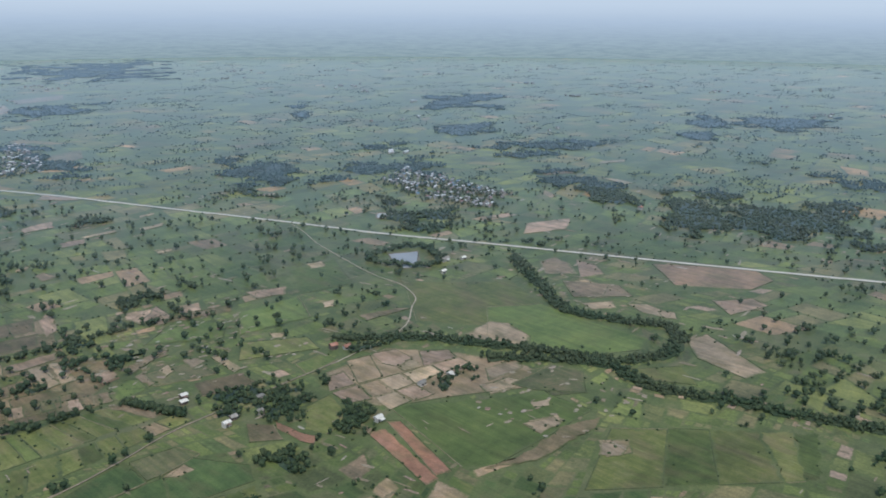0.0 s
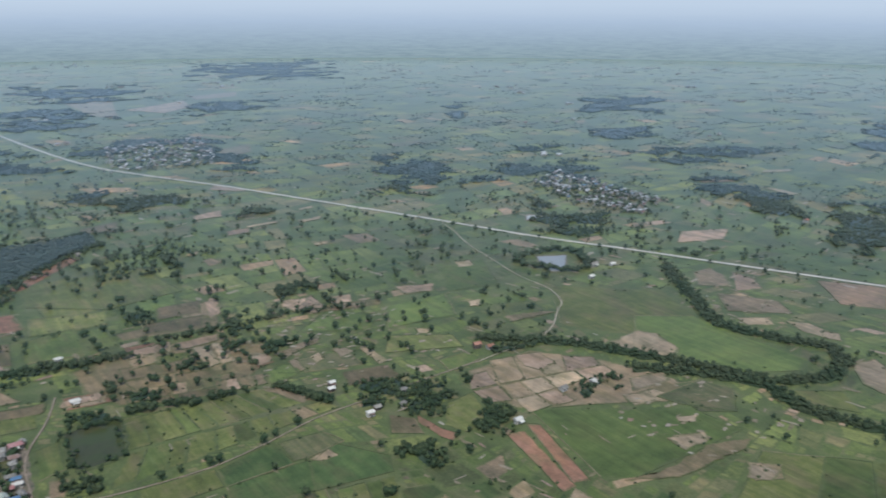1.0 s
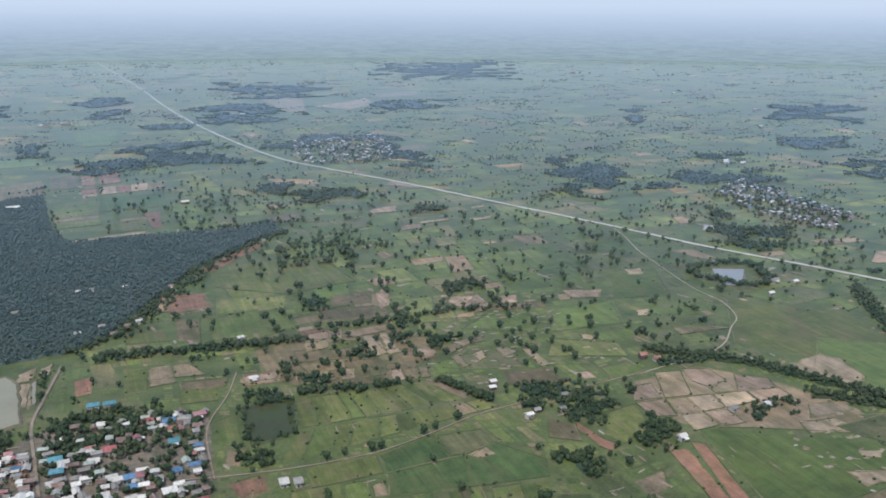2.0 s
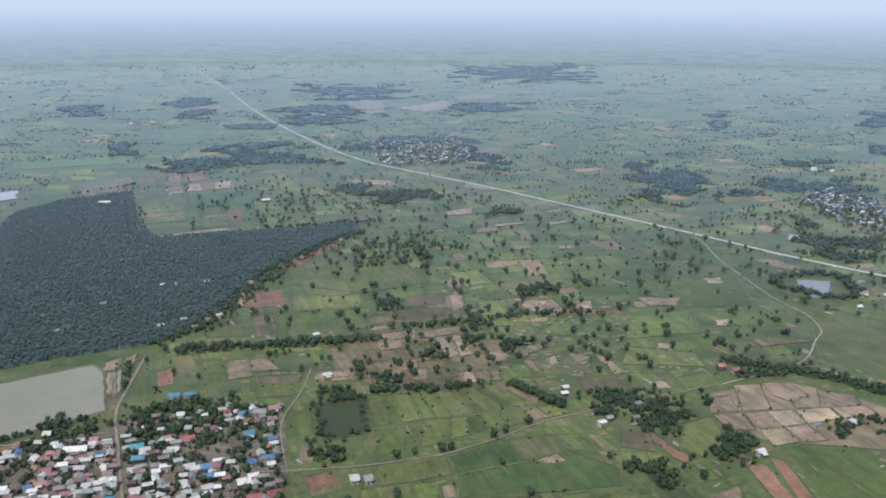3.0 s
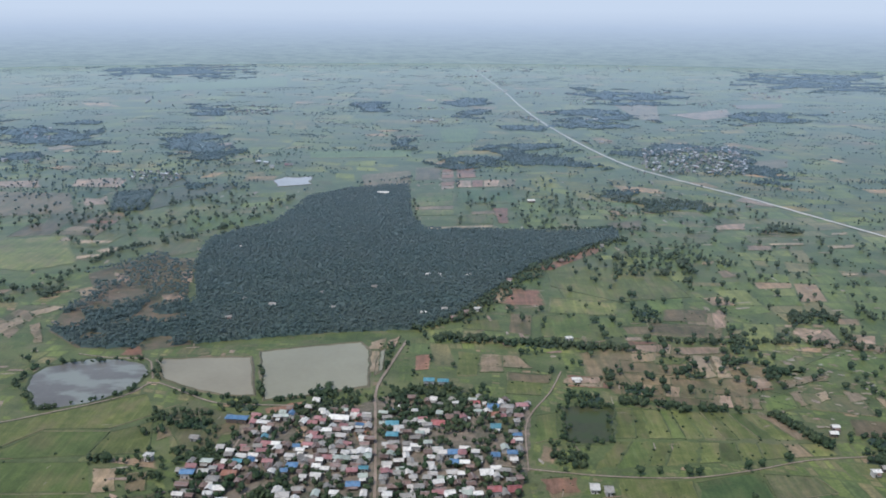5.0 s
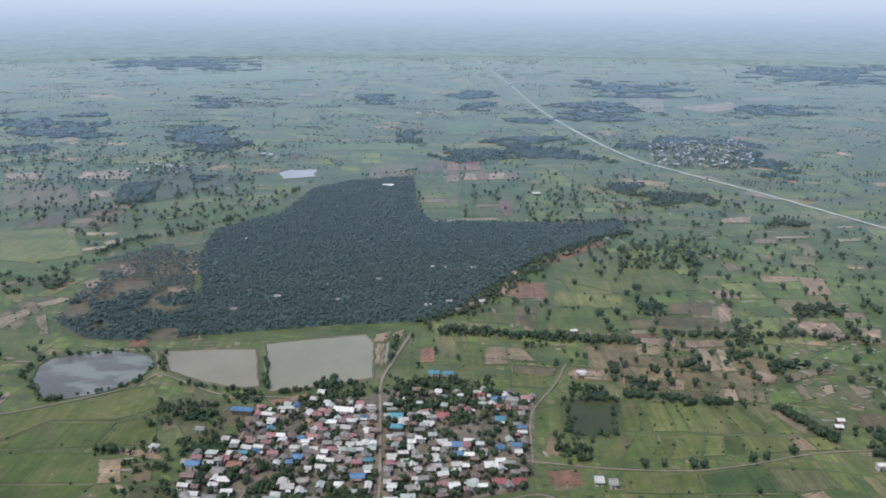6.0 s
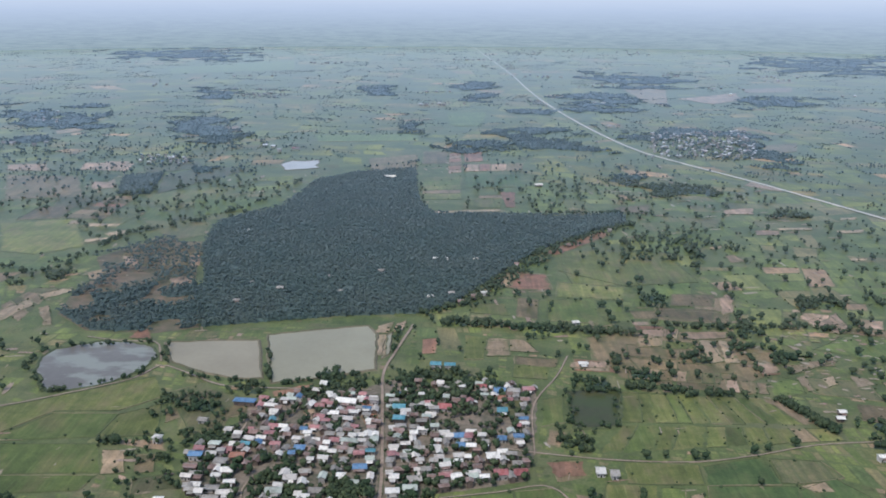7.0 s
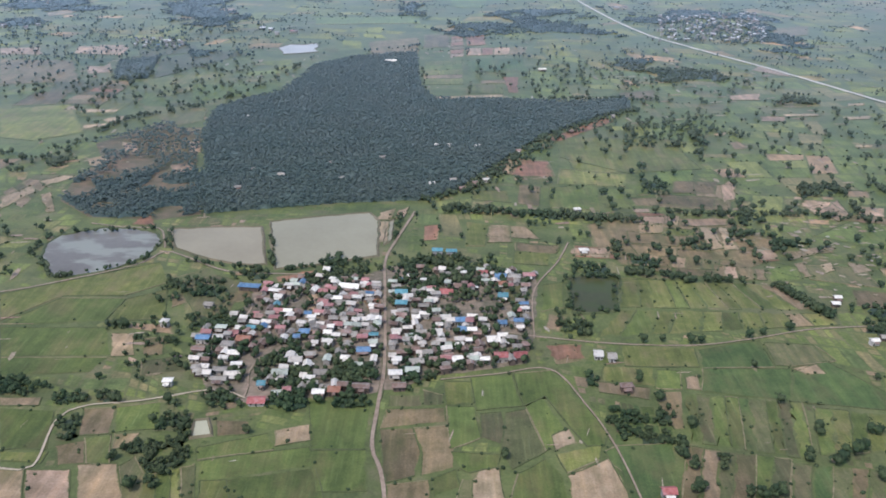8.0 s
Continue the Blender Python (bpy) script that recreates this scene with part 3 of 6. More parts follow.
plot("sand", (511, 481), (553, 488), (560, 472), (549, 437), (533, 426), (503, 446))
plot("sand", (470, 419), (503, 414), (493, 399), (454, 401))
plot("sand", (443, 400), (471, 395), (476, 377), (437, 384))
plot("dull", (491, 392), (514, 385), (496, 338), (473, 345))
plot("sand", (425, 338), (448, 329), (442, 320), (419, 320))
plot("tan", (348, 320), (379, 311), (385, 304), (344, 312))
plot("tan", (734, 575), (761, 574), (752, 546), (726, 517), (701, 541))
plot("pink", (770, 551), (768, 520), (747, 495), (719, 507))
plot("tan", (694, 509), (717, 501), (714, 468), (680, 452), (668, 473))
plot("pink", (719, 471), (707, 440), (680, 452))
plot("sand", (653, 458), (680, 440), (666, 426), (645, 439))
plot("sand", (683, 426), (696, 411), (690, 381), (675, 375), (673, 403))
plot("tan", (437, 287), (453, 273), (439, 261), (422, 270))
plot("green", (-256, 395), (-224, 393), (-213, 359), (-237, 358), bunds=0.35, rim=1.8)
plot("yellow", (-237, 357), (-212, 357), (-211, 347), (-233, 349), bunds=0.35, rim=1.8)
plot("tan", (-241, 342), (-217, 342), (-207, 318), (-228, 318), bunds=0.35, rim=1.8)
plot("pink", (-216, 342), (-194, 343), (-184, 317), (-205, 316), bunds=0.35, rim=1.8)
plot("tan", (-192, 347), (-172, 348), (-158, 317), (-180, 317), bunds=0.35, rim=1.8)
plot("tan", (-208, 395), (-191, 397), (-185, 373), (-201, 371), bunds=0.35, rim=1.8)
plot("green", (-190, 397), (-167, 403), (-160, 378), (-183, 374), bunds=0.35, rim=1.8)
plot("tan", (-182, 373), (-169, 374), (-170, 362), (-179, 360), bunds=0.35, rim=1.8)
plot("brown", (-210, 362), (-196, 367), (-189, 348), (-202, 346), bunds=0.35, rim=1.8)
plot("green", (-197, 369), (-184, 372), (-176, 348), (-188, 348), bunds=0.35, rim=1.8)
plot("dull", (-170, 346), (-165, 354), (-155, 340), (-149, 317), (-158, 317), bunds=0.35, rim=1.8)
strips("yellow green yellow dull", (-155, 339), (-132, 349), (-123, 318), (-149, 317))
plot("brown", (-131, 386), (-113, 386), (-110, 375), (-127, 372), bunds=0.35, rim=1.8)
plot("green", (-135, 362), (-100, 375), (-94, 361), (-132, 352), bunds=0.35, rim=1.8)
plot("green", (-131, 351), (-94, 360), (-72, 365), (-70, 349), (-113, 338), (-127, 336), bunds=0.35, rim=1.8)
plot("tan", (-97, 378), (-78, 384), (-75, 370), (-94, 364), bunds=0.35, rim=1.8)
plot("yellow", (-126, 336), (-113, 337), (-106, 318), (-122, 318), bunds=0.35, rim=1.8)
plot("green", (-113, 337), (-70, 347), (-61, 319), (-106, 318), bunds=0.35, rim=1.8)
plot("lime", (-83, 406), (-48, 410), (-46, 363), (-75, 362), bunds=0.35, rim=1.8)
plot("green", (-75, 361), (-46, 362), (-42, 330), (-67, 329), bunds=0.35, rim=1.8)
plot("dull", (-37, 413), (-19, 413), (-18, 403), (-37, 401), bunds=0.35, rim=1.8)
plot("dull", (-18, 419), (-6, 414), (-6, 404), (-17, 403), bunds=0.35, rim=1.8)
plot("brown", (-38, 399), (-5, 401), (-4, 388), (-40, 381), bunds=0.35, rim=1.8)
plot("brown", (-40, 380), (-22, 382), (-17, 361), (-19, 342), (-34, 336), bunds=0.35, rim=1.8)
plot("brown", (-22, 382), (-3, 385), (1, 362), (0, 349), (-16, 342), (-16, 361), bunds=0.35, rim=1.8)
plot("green", (-11, 340), (2, 348), (4, 334), (-9, 327), bunds=0.35, rim=1.8)
plot("brown", (-33, 335), (-12, 339), (-10, 321), (-31, 320), bunds=0.35, rim=1.8)
plot("yellow", (-6, 428), (10, 428), (11, 406), (-4, 404), bunds=0.35, rim=1.8)
plot("lime", (10, 433), (35, 436), (39, 404), (13, 399), bunds=0.35, rim=1.8)
plot("green", (36, 438), (59, 442), (84, 383), (80, 368), (71, 368), (53, 414), (40, 404), bunds=0.35, rim=1.8)
plot("lime", (-4, 403), (12, 403), (15, 374), (-1, 364), bunds=0.35, rim=1.8)
plot("dull", (15, 396), (27, 398), (30, 367), (15, 374), bunds=0.35, rim=1.8)
plot("dull", (29, 397), (41, 401), (49, 363), (30, 348), (25, 362), bunds=0.35, rim=1.8)
plot("green", (41, 403), (51, 412), (61, 383), (52, 365), (49, 364), bunds=0.35, rim=1.8)
plot("sand", (53, 377), (63, 383), (66, 371), (54, 364), bunds=0.35, rim=1.8)
plot("yellow", (54, 361), (79, 369), (76, 357), (58, 346), bunds=0.35, rim=1.8)
plot("green", (-1, 362), (25, 360), (23, 350), (8, 345), (3, 349), bunds=0.35, rim=1.8)
plot("sand", (10, 340), (14, 348), (24, 350), (26, 321), (10, 321), bunds=0.35, rim=1.8)
plot("tan", (58, 344), (80, 358), (86, 348), (86, 323), (58, 322), bunds=0.35, rim=1.8)
plot("green", (33, 345), (48, 357), (56, 343), (57, 322), (28, 322), bunds=0.35, rim=1.8)
plot("dull", (5, 340), (10, 340), (10, 321), (1, 321), bunds=0.35, rim=1.8)
plot("deep", (80, 364), (88, 369), (117, 372), (113, 342), (95, 323), (88, 323), bunds=0.35, rim=1.8)
plot("tan", (86, 430), (116, 424), (113, 412), (85, 419), bunds=0.35, rim=1.8)
plot("yellow", (92, 447), (122, 446), (119, 426), (88, 432), bunds=0.35, rim=1.8)
plot("yellow", (107, 473), (153, 470), (151, 448), (105, 448), bunds=0.35, rim=1.8)
plot("deep", (155, 468), (198, 481), (197, 449), (153, 447), bunds=0.35, rim=1.8)
plot("tan", (139, 436), (147, 439), (145, 423), (137, 424), bunds=0.35, rim=1.8)
plot("green", (124, 444), (138, 443), (134, 423), (119, 424), bunds=0.35, rim=1.8)
plot("brown", (117, 421), (133, 421), (126, 384), (121, 384), (117, 408), bunds=0.35, rim=1.8)
strips("green dull green green deep dull green dull green", (135, 419), (200, 412), (187, 359), (127, 373))
strips("brown tan dull brown green dull", (124, 370), (176, 360), (163, 325), (110, 323))
strips("green yellow green yellow", (205, 407), (243, 401), (228, 367), (192, 363))
strips("dull deep dull brown dull", (175, 357), (222, 352), (209, 326), (164, 325))
plot("deep", (152, 446), (206, 447), (194, 413), (145, 422), bunds=0.35, rim=1.8)
plot("deep", (206, 443), (231, 457), (253, 423), (245, 405), (195, 412), bunds=0.35, rim=1.8)
plot("tan", (207, 448), (224, 453), (226, 442), (214, 441), bunds=0.35, rim=1.8)
plot("dull", (200, 479), (231, 476), (238, 457), (207, 450), (198, 451), bunds=0.35, rim=1.8)
plot("yellow", (-324, 532), (-227, 589), (-211, 555), (-235, 533), (-279, 531), (-305, 495), bunds=0.35, rim=1.8)
plot("green", (-303, 490), (-278, 528), (-232, 529), (-235, 496), (-281, 491), bunds=0.35, rim=1.8)
plot("yellow", (-234, 496), (-231, 528), (-208, 544), (-196, 499), bunds=0.35, rim=1.8)
plot("green", (-301, 486), (-230, 487), (-215, 453), (-283, 450), bunds=0.35, rim=1.8)
plot("green", (-282, 448), (-216, 450), (-219, 433), (-272, 428), bunds=0.35, rim=1.8)
plot("tan", (-224, 480), (-209, 480), (-200, 453), (-214, 451), bunds=0.35, rim=1.8)
plot("brown", (-201, 473), (-188, 475), (-182, 454), (-194, 453), bunds=0.35, rim=1.8)
plot("dull", (-193, 446), (-174, 452), (-163, 437), (-188, 430), bunds=0.35, rim=1.8)
plot("tan", (-261, 405), (-237, 406), (-235, 398), (-257, 397), bunds=0.35, rim=1.8)
plot("dull", (-202, 555), (-178, 567), (-154, 556), (-155, 505), (-178, 508), bunds=0.35, rim=1.8)
plot("brown", (-203, 537), (-195, 539), (-188, 524), (-196, 516), bunds=0.35, rim=1.8)
plot("pink", (366, 494), (385, 493), (377, 469), (355, 472), bunds=0.3, rim=2.0)
plot("tan", (399, 508), (421, 504), (401, 464), (379, 468), bunds=0.3, rim=2.0)
plot("pink", (424, 505), (444, 499), (443, 476), (422, 470), (417, 484), bunds=0.3, rim=2.0)
plot("sand", (422, 470), (441, 474), (437, 457), (420, 461), bunds=0.3, rim=2.0)
plot("pink", (456, 482), (476, 466), (469, 450), (438, 457), bunds=0.3, rim=2.0)
plot("sand", (395, 463), (414, 460), (410, 438), (390, 439), bunds=0.3, rim=2.0)
plot("sand", (416, 459), (443, 454), (440, 438), (410, 437), bunds=0.3, rim=2.0)
plot("pink", (444, 453), (471, 449), (467, 425), (439, 431), bunds=0.3, rim=2.0)
plot("tan", (378, 466), (394, 463), (389, 439), (371, 442), bunds=0.3, rim=2.0)
plot("pink", (354, 469), (377, 467), (369, 440), (352, 447), bunds=0.3, rim=2.0)
plot("sand", (372, 440), (390, 438), (388, 418), (367, 418), bunds=0.3, rim=2.0)
plot("pink", (391, 438), (409, 435), (407, 414), (390, 416), bunds=0.3, rim=2.0)
plot("red", (298, 460), (302, 432), (307, 423), (298, 416), (294, 425), (293, 452), bunds=0.3, rim=2.0)
plot("brown", (282, 472), (294, 457), (287, 435), (269, 448), bunds=0.3, rim=2.0)
plot("yellow", (327, 464), (353, 468), (338, 429), (312, 421), (306, 437), bunds=0.3, rim=2.0)
plot("yellow", (16, 756), (48, 754), (51, 724), (15, 731), bunds=0.3, rim=2.0)
plot("brown", (61, 773), (81, 767), (75, 716), (56, 722), bunds=0.3, rim=2.0)
plot("green", (89, 765), (136, 775), (129, 707), (84, 713), bunds=0.3, rim=2.0)
plot("brown", (162, 739), (212, 740), (254, 735), (245, 709), (163, 721), bunds=0.3, rim=2.0)
plot("tan", (229, 778), (265, 778), (257, 738), (224, 743), bunds=0.3, rim=2.0)
plot("red", (160, 704), (185, 701), (179, 677), (157, 684), bunds=0.3, rim=2.0)
plot("pink", (156, 681), (178, 676), (174, 658), (159, 661), bunds=0.3, rim=2.0)
plot("sand", (186, 696), (197, 696), (190, 673), (181, 676), bunds=0.3, rim=2.0)
plot("yellow", (179, 669), (202, 664), (199, 652), (175, 656), bunds=0.3, rim=2.0)
plot("pink", (202, 661), (216, 664), (216, 628), (206, 626), bunds=0.3, rim=2.0)
plot("sand", (224, 663), (231, 654), (228, 624), (216, 626), bunds=0.3, rim=2.0)
plot("brown", (144, 661), (186, 650), (180, 629), (141, 636), bunds=0.3, rim=2.0)
plot("brown", (141, 634), (174, 626), (164, 581), (149, 583), bunds=0.3, rim=2.0)
plot("brown", (178, 625), (206, 619), (226, 592), (218, 569), (166, 579), bunds=0.3, rim=2.0)
plot("red", (96, 630), (122, 625), (127, 604), (94, 607), bunds=0.3, rim=2.0)
plot("tan", (30, 671), (59, 668), (70, 641), (26, 646), bunds=0.3, rim=2.0)
plot("yellow", (10, 677), (29, 671), (24, 627), (8, 626), bunds=0.3, rim=2.0)
plot("yellow", (49, 632), (77, 628), (72, 591), (45, 594), bunds=0.3, rim=2.0)
plot("pink", (318, 719), (343, 734), (347, 710), (330, 699), bunds=0.3, rim=2.0)
plot("brown", (353, 703), (404, 691), (396, 676), (324, 692), bunds=0.3, rim=2.0)
plot("tan", (424, 704), (470, 704), (457, 685), (418, 688), bunds=0.3, rim=2.0)
plot("tan", (276, 627), (303, 633), (302, 621), (277, 617), bunds=0.3, rim=2.0)
plot("red", (240, 625), (255, 626), (253, 604), (237, 601), bunds=0.3, rim=2.0)
plot("dull", (268, 597), (313, 593), (311, 560), (265, 572), bunds=0.3, rim=2.0)
plot("green", (245, 602), (262, 593), (260, 573), (237, 587), bunds=0.3, rim=2.0)
plot("yellow", (360, 601), (408, 572), (400, 544), (337, 570), bunds=0.3, rim=2.0)
plot("sand", (389, 604), (400, 594), (391, 587), (385, 592), bunds=0.3, rim=2.0)
plot("sand", (324, 592), (333, 587), (331, 554), (322, 554), bunds=0.3, rim=2.0)
plot("brown", (289, 556), (325, 549), (325, 523), (282, 531), bunds=0.3, rim=2.0)
plot("green", (366, 532), (394, 534), (397, 516), (361, 509), bunds=0.3, rim=2.0)
plot("dull", (474, 365), (501, 354), (491, 336), (469, 350), bunds=0.3, rim=2.0)
plot("russet", (818, 480), (883, 393), (857, 356), (813, 359), (769, 423), bunds=0.3, rim=2.0)
plot("pink", (751, 369), (786, 346), (776, 325), (726, 339), bunds=0.3, rim=2.0)
plot("yellow", (555, 333), (586, 311), (563, 283), (546, 312), bunds=0.3, rim=2.0)
plot("tan", (697, 514), (726, 463), (706, 433), (662, 473), bunds=0.3, rim=2.0)
plot("sand", (687, 393), (694, 379), (680, 368), (674, 381), bunds=0.3, rim=2.0)
plot("red", (35, 811), (58, 855), (95, 844), (98, 795), (63, 796), bunds=0.5, rim=8.0)
plot("yellow", (111, 931), (239, 928), (249, 824), (172, 809), (110, 857), bunds=0.5, rim=8.0)
plot("yellow", (105, 820), (171, 805), (163, 767), (98, 775), bunds=0.5, rim=8.0)
plot("lime", (342, 687), (377, 652), (355, 623), (298, 654), bunds=0.5, rim=8.0)
plot("lime", (398, 669), (466, 668), (440, 611), (369, 618), bunds=0.5, rim=8.0)
plot("green", (509, 744), (573, 745), (532, 662), (474, 671), bunds=0.5, rim=8.0)
plot("sand", (-438, 962), (-414, 970), (-411, 956), (-434, 948), bunds=0.6, rim=3.0)
plot("yellow", (-575, 1030), (-492, 1056), (-426, 934), (-469, 899), (-512, 909), bunds=0.6, rim=9.0)
plot("yellow", (-474, 1048), (-417, 1070), (-423, 1008), (-459, 994), bunds=0.6, rim=3.0)
plot("yellow", (-453, 1193), (-363, 1253), (-307, 1198), (-383, 1101), bunds=0.6, rim=9.0)
plot("dull", (-568, 1182), (-502, 1191), (-496, 1117), (-543, 1102), bunds=0.6, rim=3.0)
plot("red", (100, 923), (114, 914), (190, 1000), (181, 1014), bunds=1.0, rim=3.0)
plot("tan", (36, 812), (56, 806), (70, 845), (58, 858), bunds=1.0, rim=3.0)
# earth yards in and by the village
plot("sand", (94, 623), (126, 619), (121, 606), (94, 610), bunds=1.0, rim=2.0)
plot("red", (-68, 551), (-57, 559), (-51, 520), (-60, 517), bunds=1.0, rim=2.0)
plot("red", (-133, 565), (-105, 579), (-103, 571), (-130, 557), bunds=1.0, rim=2.0)
plot("brown", (-164, 538), (-147, 546), (-144, 528), (-161, 525), bunds=1.0, rim=2.0)
plot("pink", (-105, 540), (-99, 540), (-91, 476), (-95, 476), bunds=1.0, rim=2.0)
plot("brown", (-40, 508), (-13, 512), (-12, 504), (-40, 500), bunds=1.0, rim=2.0)
plot("dull", (37, 562), (57, 567), (54, 535), (37, 530), bunds=1.0, rim=2.0)
plot("red", (58, 471), (82, 473), (82, 456), (64, 453), bunds=1.0, rim=2.0)
# fallow, bare and sown plots of the wider country
plot("brown", (-155, 1488), (-69, 1536), (-63, 1390), (-139, 1368), bunds=0.6, rim=5.0)
plot("dull", (-527, 1401), (-448, 1455), (-421, 1395), (-498, 1345), bunds=0.6, rim=5.0)
plot("brown", (-718, 1325), (-599, 1317), (-533, 1179), (-635, 1158), bunds=0.6, rim=5.0)
plot("pink", (-638, 1433), (-549, 1427), (-540, 1362), (-622, 1373), bunds=0.6, rim=5.0)
plot("pink", (-760, 1409), (-697, 1421), (-668, 1362), (-735, 1359), bunds=0.6, rim=5.0)
plot("pink", (-565, 1281), (-536, 1303), (-508, 1241), (-539, 1225), bunds=0.6, rim=5.0)
plot("deep", (-597, 1334), (-539, 1336), (-535, 1278), (-573, 1277), bunds=0.6, rim=5.0)
plot("dull", (-467, 1335), (-412, 1414), (-340, 1384), (-404, 1256), (-436, 1200), bunds=0.6, rim=5.0)
plot("brown", (-566, 1112), (-520, 1130), (-511, 1055), (-564, 1045), bunds=0.6, rim=5.0)
strips("tan brown red brown tan brown", (-492, 1187), (-512, 1058), (-453, 1054), (-454, 1182))
plot("sand", (-492, 1045), (-479, 1051), (-475, 1029), (-488, 1023), bunds=0.6, rim=5.0)
plot("sand", (-466, 1034), (-422, 1031), (-422, 1020), (-467, 1018), bunds=0.6, rim=5.0)
plot("sand", (-426, 984), (-411, 1005), (-397, 1000), (-407, 970), bunds=0.6, rim=5.0)
plot("lime", (-370, 1168), (-248, 1172), (-244, 1130), (-297, 1097), (-343, 1075), bunds=0.6, rim=5.0)
plot("dull", (-401, 1050), (-312, 1043), (-304, 981), (-336, 958), bunds=0.6, rim=5.0)
plot("brown", (-374, 943), (-296, 957), (-280, 904), (-370, 897), bunds=0.6, rim=5.0)
strips("pink brown tan brown pink", (-370, 897), (-284, 904), (-272, 863), (-354, 861))
plot("pink", (-293, 821), (-269, 829), (-260, 800), (-282, 794), bunds=0.6, rim=5.0)
plot("sand", (-419, 724), (-403, 757), (-393, 742), (-404, 693), bunds=0.6, rim=5.0)
plot("sand", (-402, 767), (-387, 786), (-371, 784), (-391, 755), bunds=0.6, rim=5.0)
plot("tan", (-386, 732), (-379, 740), (-354, 691), (-360, 688), bunds=0.6, rim=5.0)
plot("tan", (-385, 837), (-372, 849), (-356, 819), (-364, 802), bunds=0.6, rim=5.0)
plot("brown", (-60, 1563), (-15, 1565), (-14, 1449), (-57, 1438), bunds=0.6, rim=5.0)
strips("red pink red brown red pink", (-12, 1543), (-13, 1366), (11, 1371), (10, 1560))
plot("red", (14, 1555), (48, 1568), (49, 1472), (16, 1460), bunds=0.6, rim=5.0)
strips("pink red pink brown", (13, 1441), (119, 1455), (111, 1393), (14, 1380))
plot("deep", (14, 1362), (104, 1357), (107, 1264), (13, 1260), bunds=0.6, rim=5.0)
strips("yellow green yellow tan yellow", (-53, 1330), (-48, 1179), (10, 1182), (8, 1349))
plot("yellow", (12, 1182), (68, 1184), (62, 1132), (10, 1130), bunds=0.6, rim=5.0)
plot("tan", (33, 1203), (74, 1215), (73, 1194), (33, 1186), bunds=0.6, rim=5.0)
plot("red", (66, 1229), (89, 1230), (82, 1135), (70, 1135), bunds=0.6, rim=5.0)
plot("sand", (-29, 1110), (62, 1125), (61, 1113), (-27, 1098), bunds=0.6, rim=5.0)
plot("brown", (591, 1650), (679, 1691), (642, 1593), (578, 1557), bunds=0.6, rim=5.0)
plot("pink", (462, 1317), (492, 1279), (490, 1245), (444, 1288), bunds=0.6, rim=5.0)
plot("pink", (365, 1130), (411, 1144), (399, 1107), (359, 1106), bunds=0.6, rim=5.0)
plot("sand", (405, 1038), (452, 1042), (448, 1031), (401, 1027), bunds=0.6, rim=5.0)
plot("sand", (474, 1027), (514, 1034), (505, 1020), (472, 1014), bunds=0.6, rim=5.0)
plot("sand", (508, 1094), (531, 1097), (526, 1086), (503, 1082), bunds=0.6, rim=5.0)
plot("tan", (303, 916), (314, 921), (322, 896), (302, 890), bunds=0.6, rim=5.0)
plot("sand", (442, 912), (460, 911), (456, 903), (438, 902), bunds=0.6, rim=5.0)
plot("tan", (297, 951), (312, 956), (306, 943), (294, 940), bunds=0.6, rim=5.0)
plot("brown", (219, 1140), (272, 1158), (257, 1102), (215, 1119), bunds=0.6, rim=5.0)
plot("brown", (211, 786), (255, 787), (244, 751), (203, 754), bunds=0.6, rim=5.0)
plot("pink", (255, 777), (274, 794), (258, 739), (245, 729), bunds=0.6, rim=5.0)
plot("brown", (187, 749), (243, 743), (233, 717), (184, 724), bunds=0.6, rim=5.0)
plot("pink", (320, 738), (344, 735), (344, 697), (317, 703), (313, 724), bunds=0.6, rim=5.0)
plot("pink", (363, 725), (386, 719), (377, 698), (355, 700), bunds=0.6, rim=5.0)
plot("pink", (159, 692), (196, 697), (190, 679), (157, 675), bunds=0.6, rim=5.0)
plot("tan", (157, 674), (177, 676), (173, 657), (153, 654), bunds=0.6, rim=5.0)
plot("yellow", (177, 668), (202, 664), (192, 651), (172, 651), bunds=0.6, rim=5.0)
plot("pink", (197, 689), (238, 690), (232, 675), (199, 672), bunds=0.6, rim=5.0)
plot("sand", (207, 672), (219, 668), (216, 627), (204, 622), bunds=0.6, rim=5.0)
plot("sand", (224, 672), (230, 669), (227, 628), (216, 622), bunds=0.6, rim=5.0)
strips("brown tan brown pink brown dull brown", (136, 614), (218, 604), (211, 585), (133, 593))
strips("brown pink brown tan", (199, 597), (236, 588), (232, 569), (193, 573))
plot("pink", (240, 626), (256, 626), (253, 607), (240, 604), bunds=0.6, rim=5.0)
plot("tan", (257, 619), (305, 635), (307, 630), (262, 605), bunds=0.6, rim=5.0)
plot("tan", (262, 599), (270, 602), (268, 577), (262, 575), bunds=0.6, rim=5.0)
plot("lime", (238, 591), (259, 597), (259, 572), (234, 567), bunds=0.6, rim=5.0)
plot("sand", (281, 597), (292, 603), (290, 588), (280, 582), bunds=0.6, rim=5.0)
plot("sand", (305, 603), (316, 598), (318, 588), (301, 582), bunds=0.6, rim=5.0)
plot("pink", (93, 624), (125, 625), (120, 612), (91, 613), bunds=0.6, rim=5.0)
plot("tan", (27, 667), (47, 667), (46, 634), (26, 633), bunds=0.6, rim=5.0)
plot("brown", (49, 634), (84, 628), (80, 613), (48, 617), bunds=0.6, rim=5.0)
plot("red", (-276, 663), (-275, 684), (-265, 684), (-255, 662), bunds=0.6, rim=5.0)
plot("sand", (-67, 677), (-57, 677), (-55, 631), (-62, 631), bunds=0.6, rim=5.0)
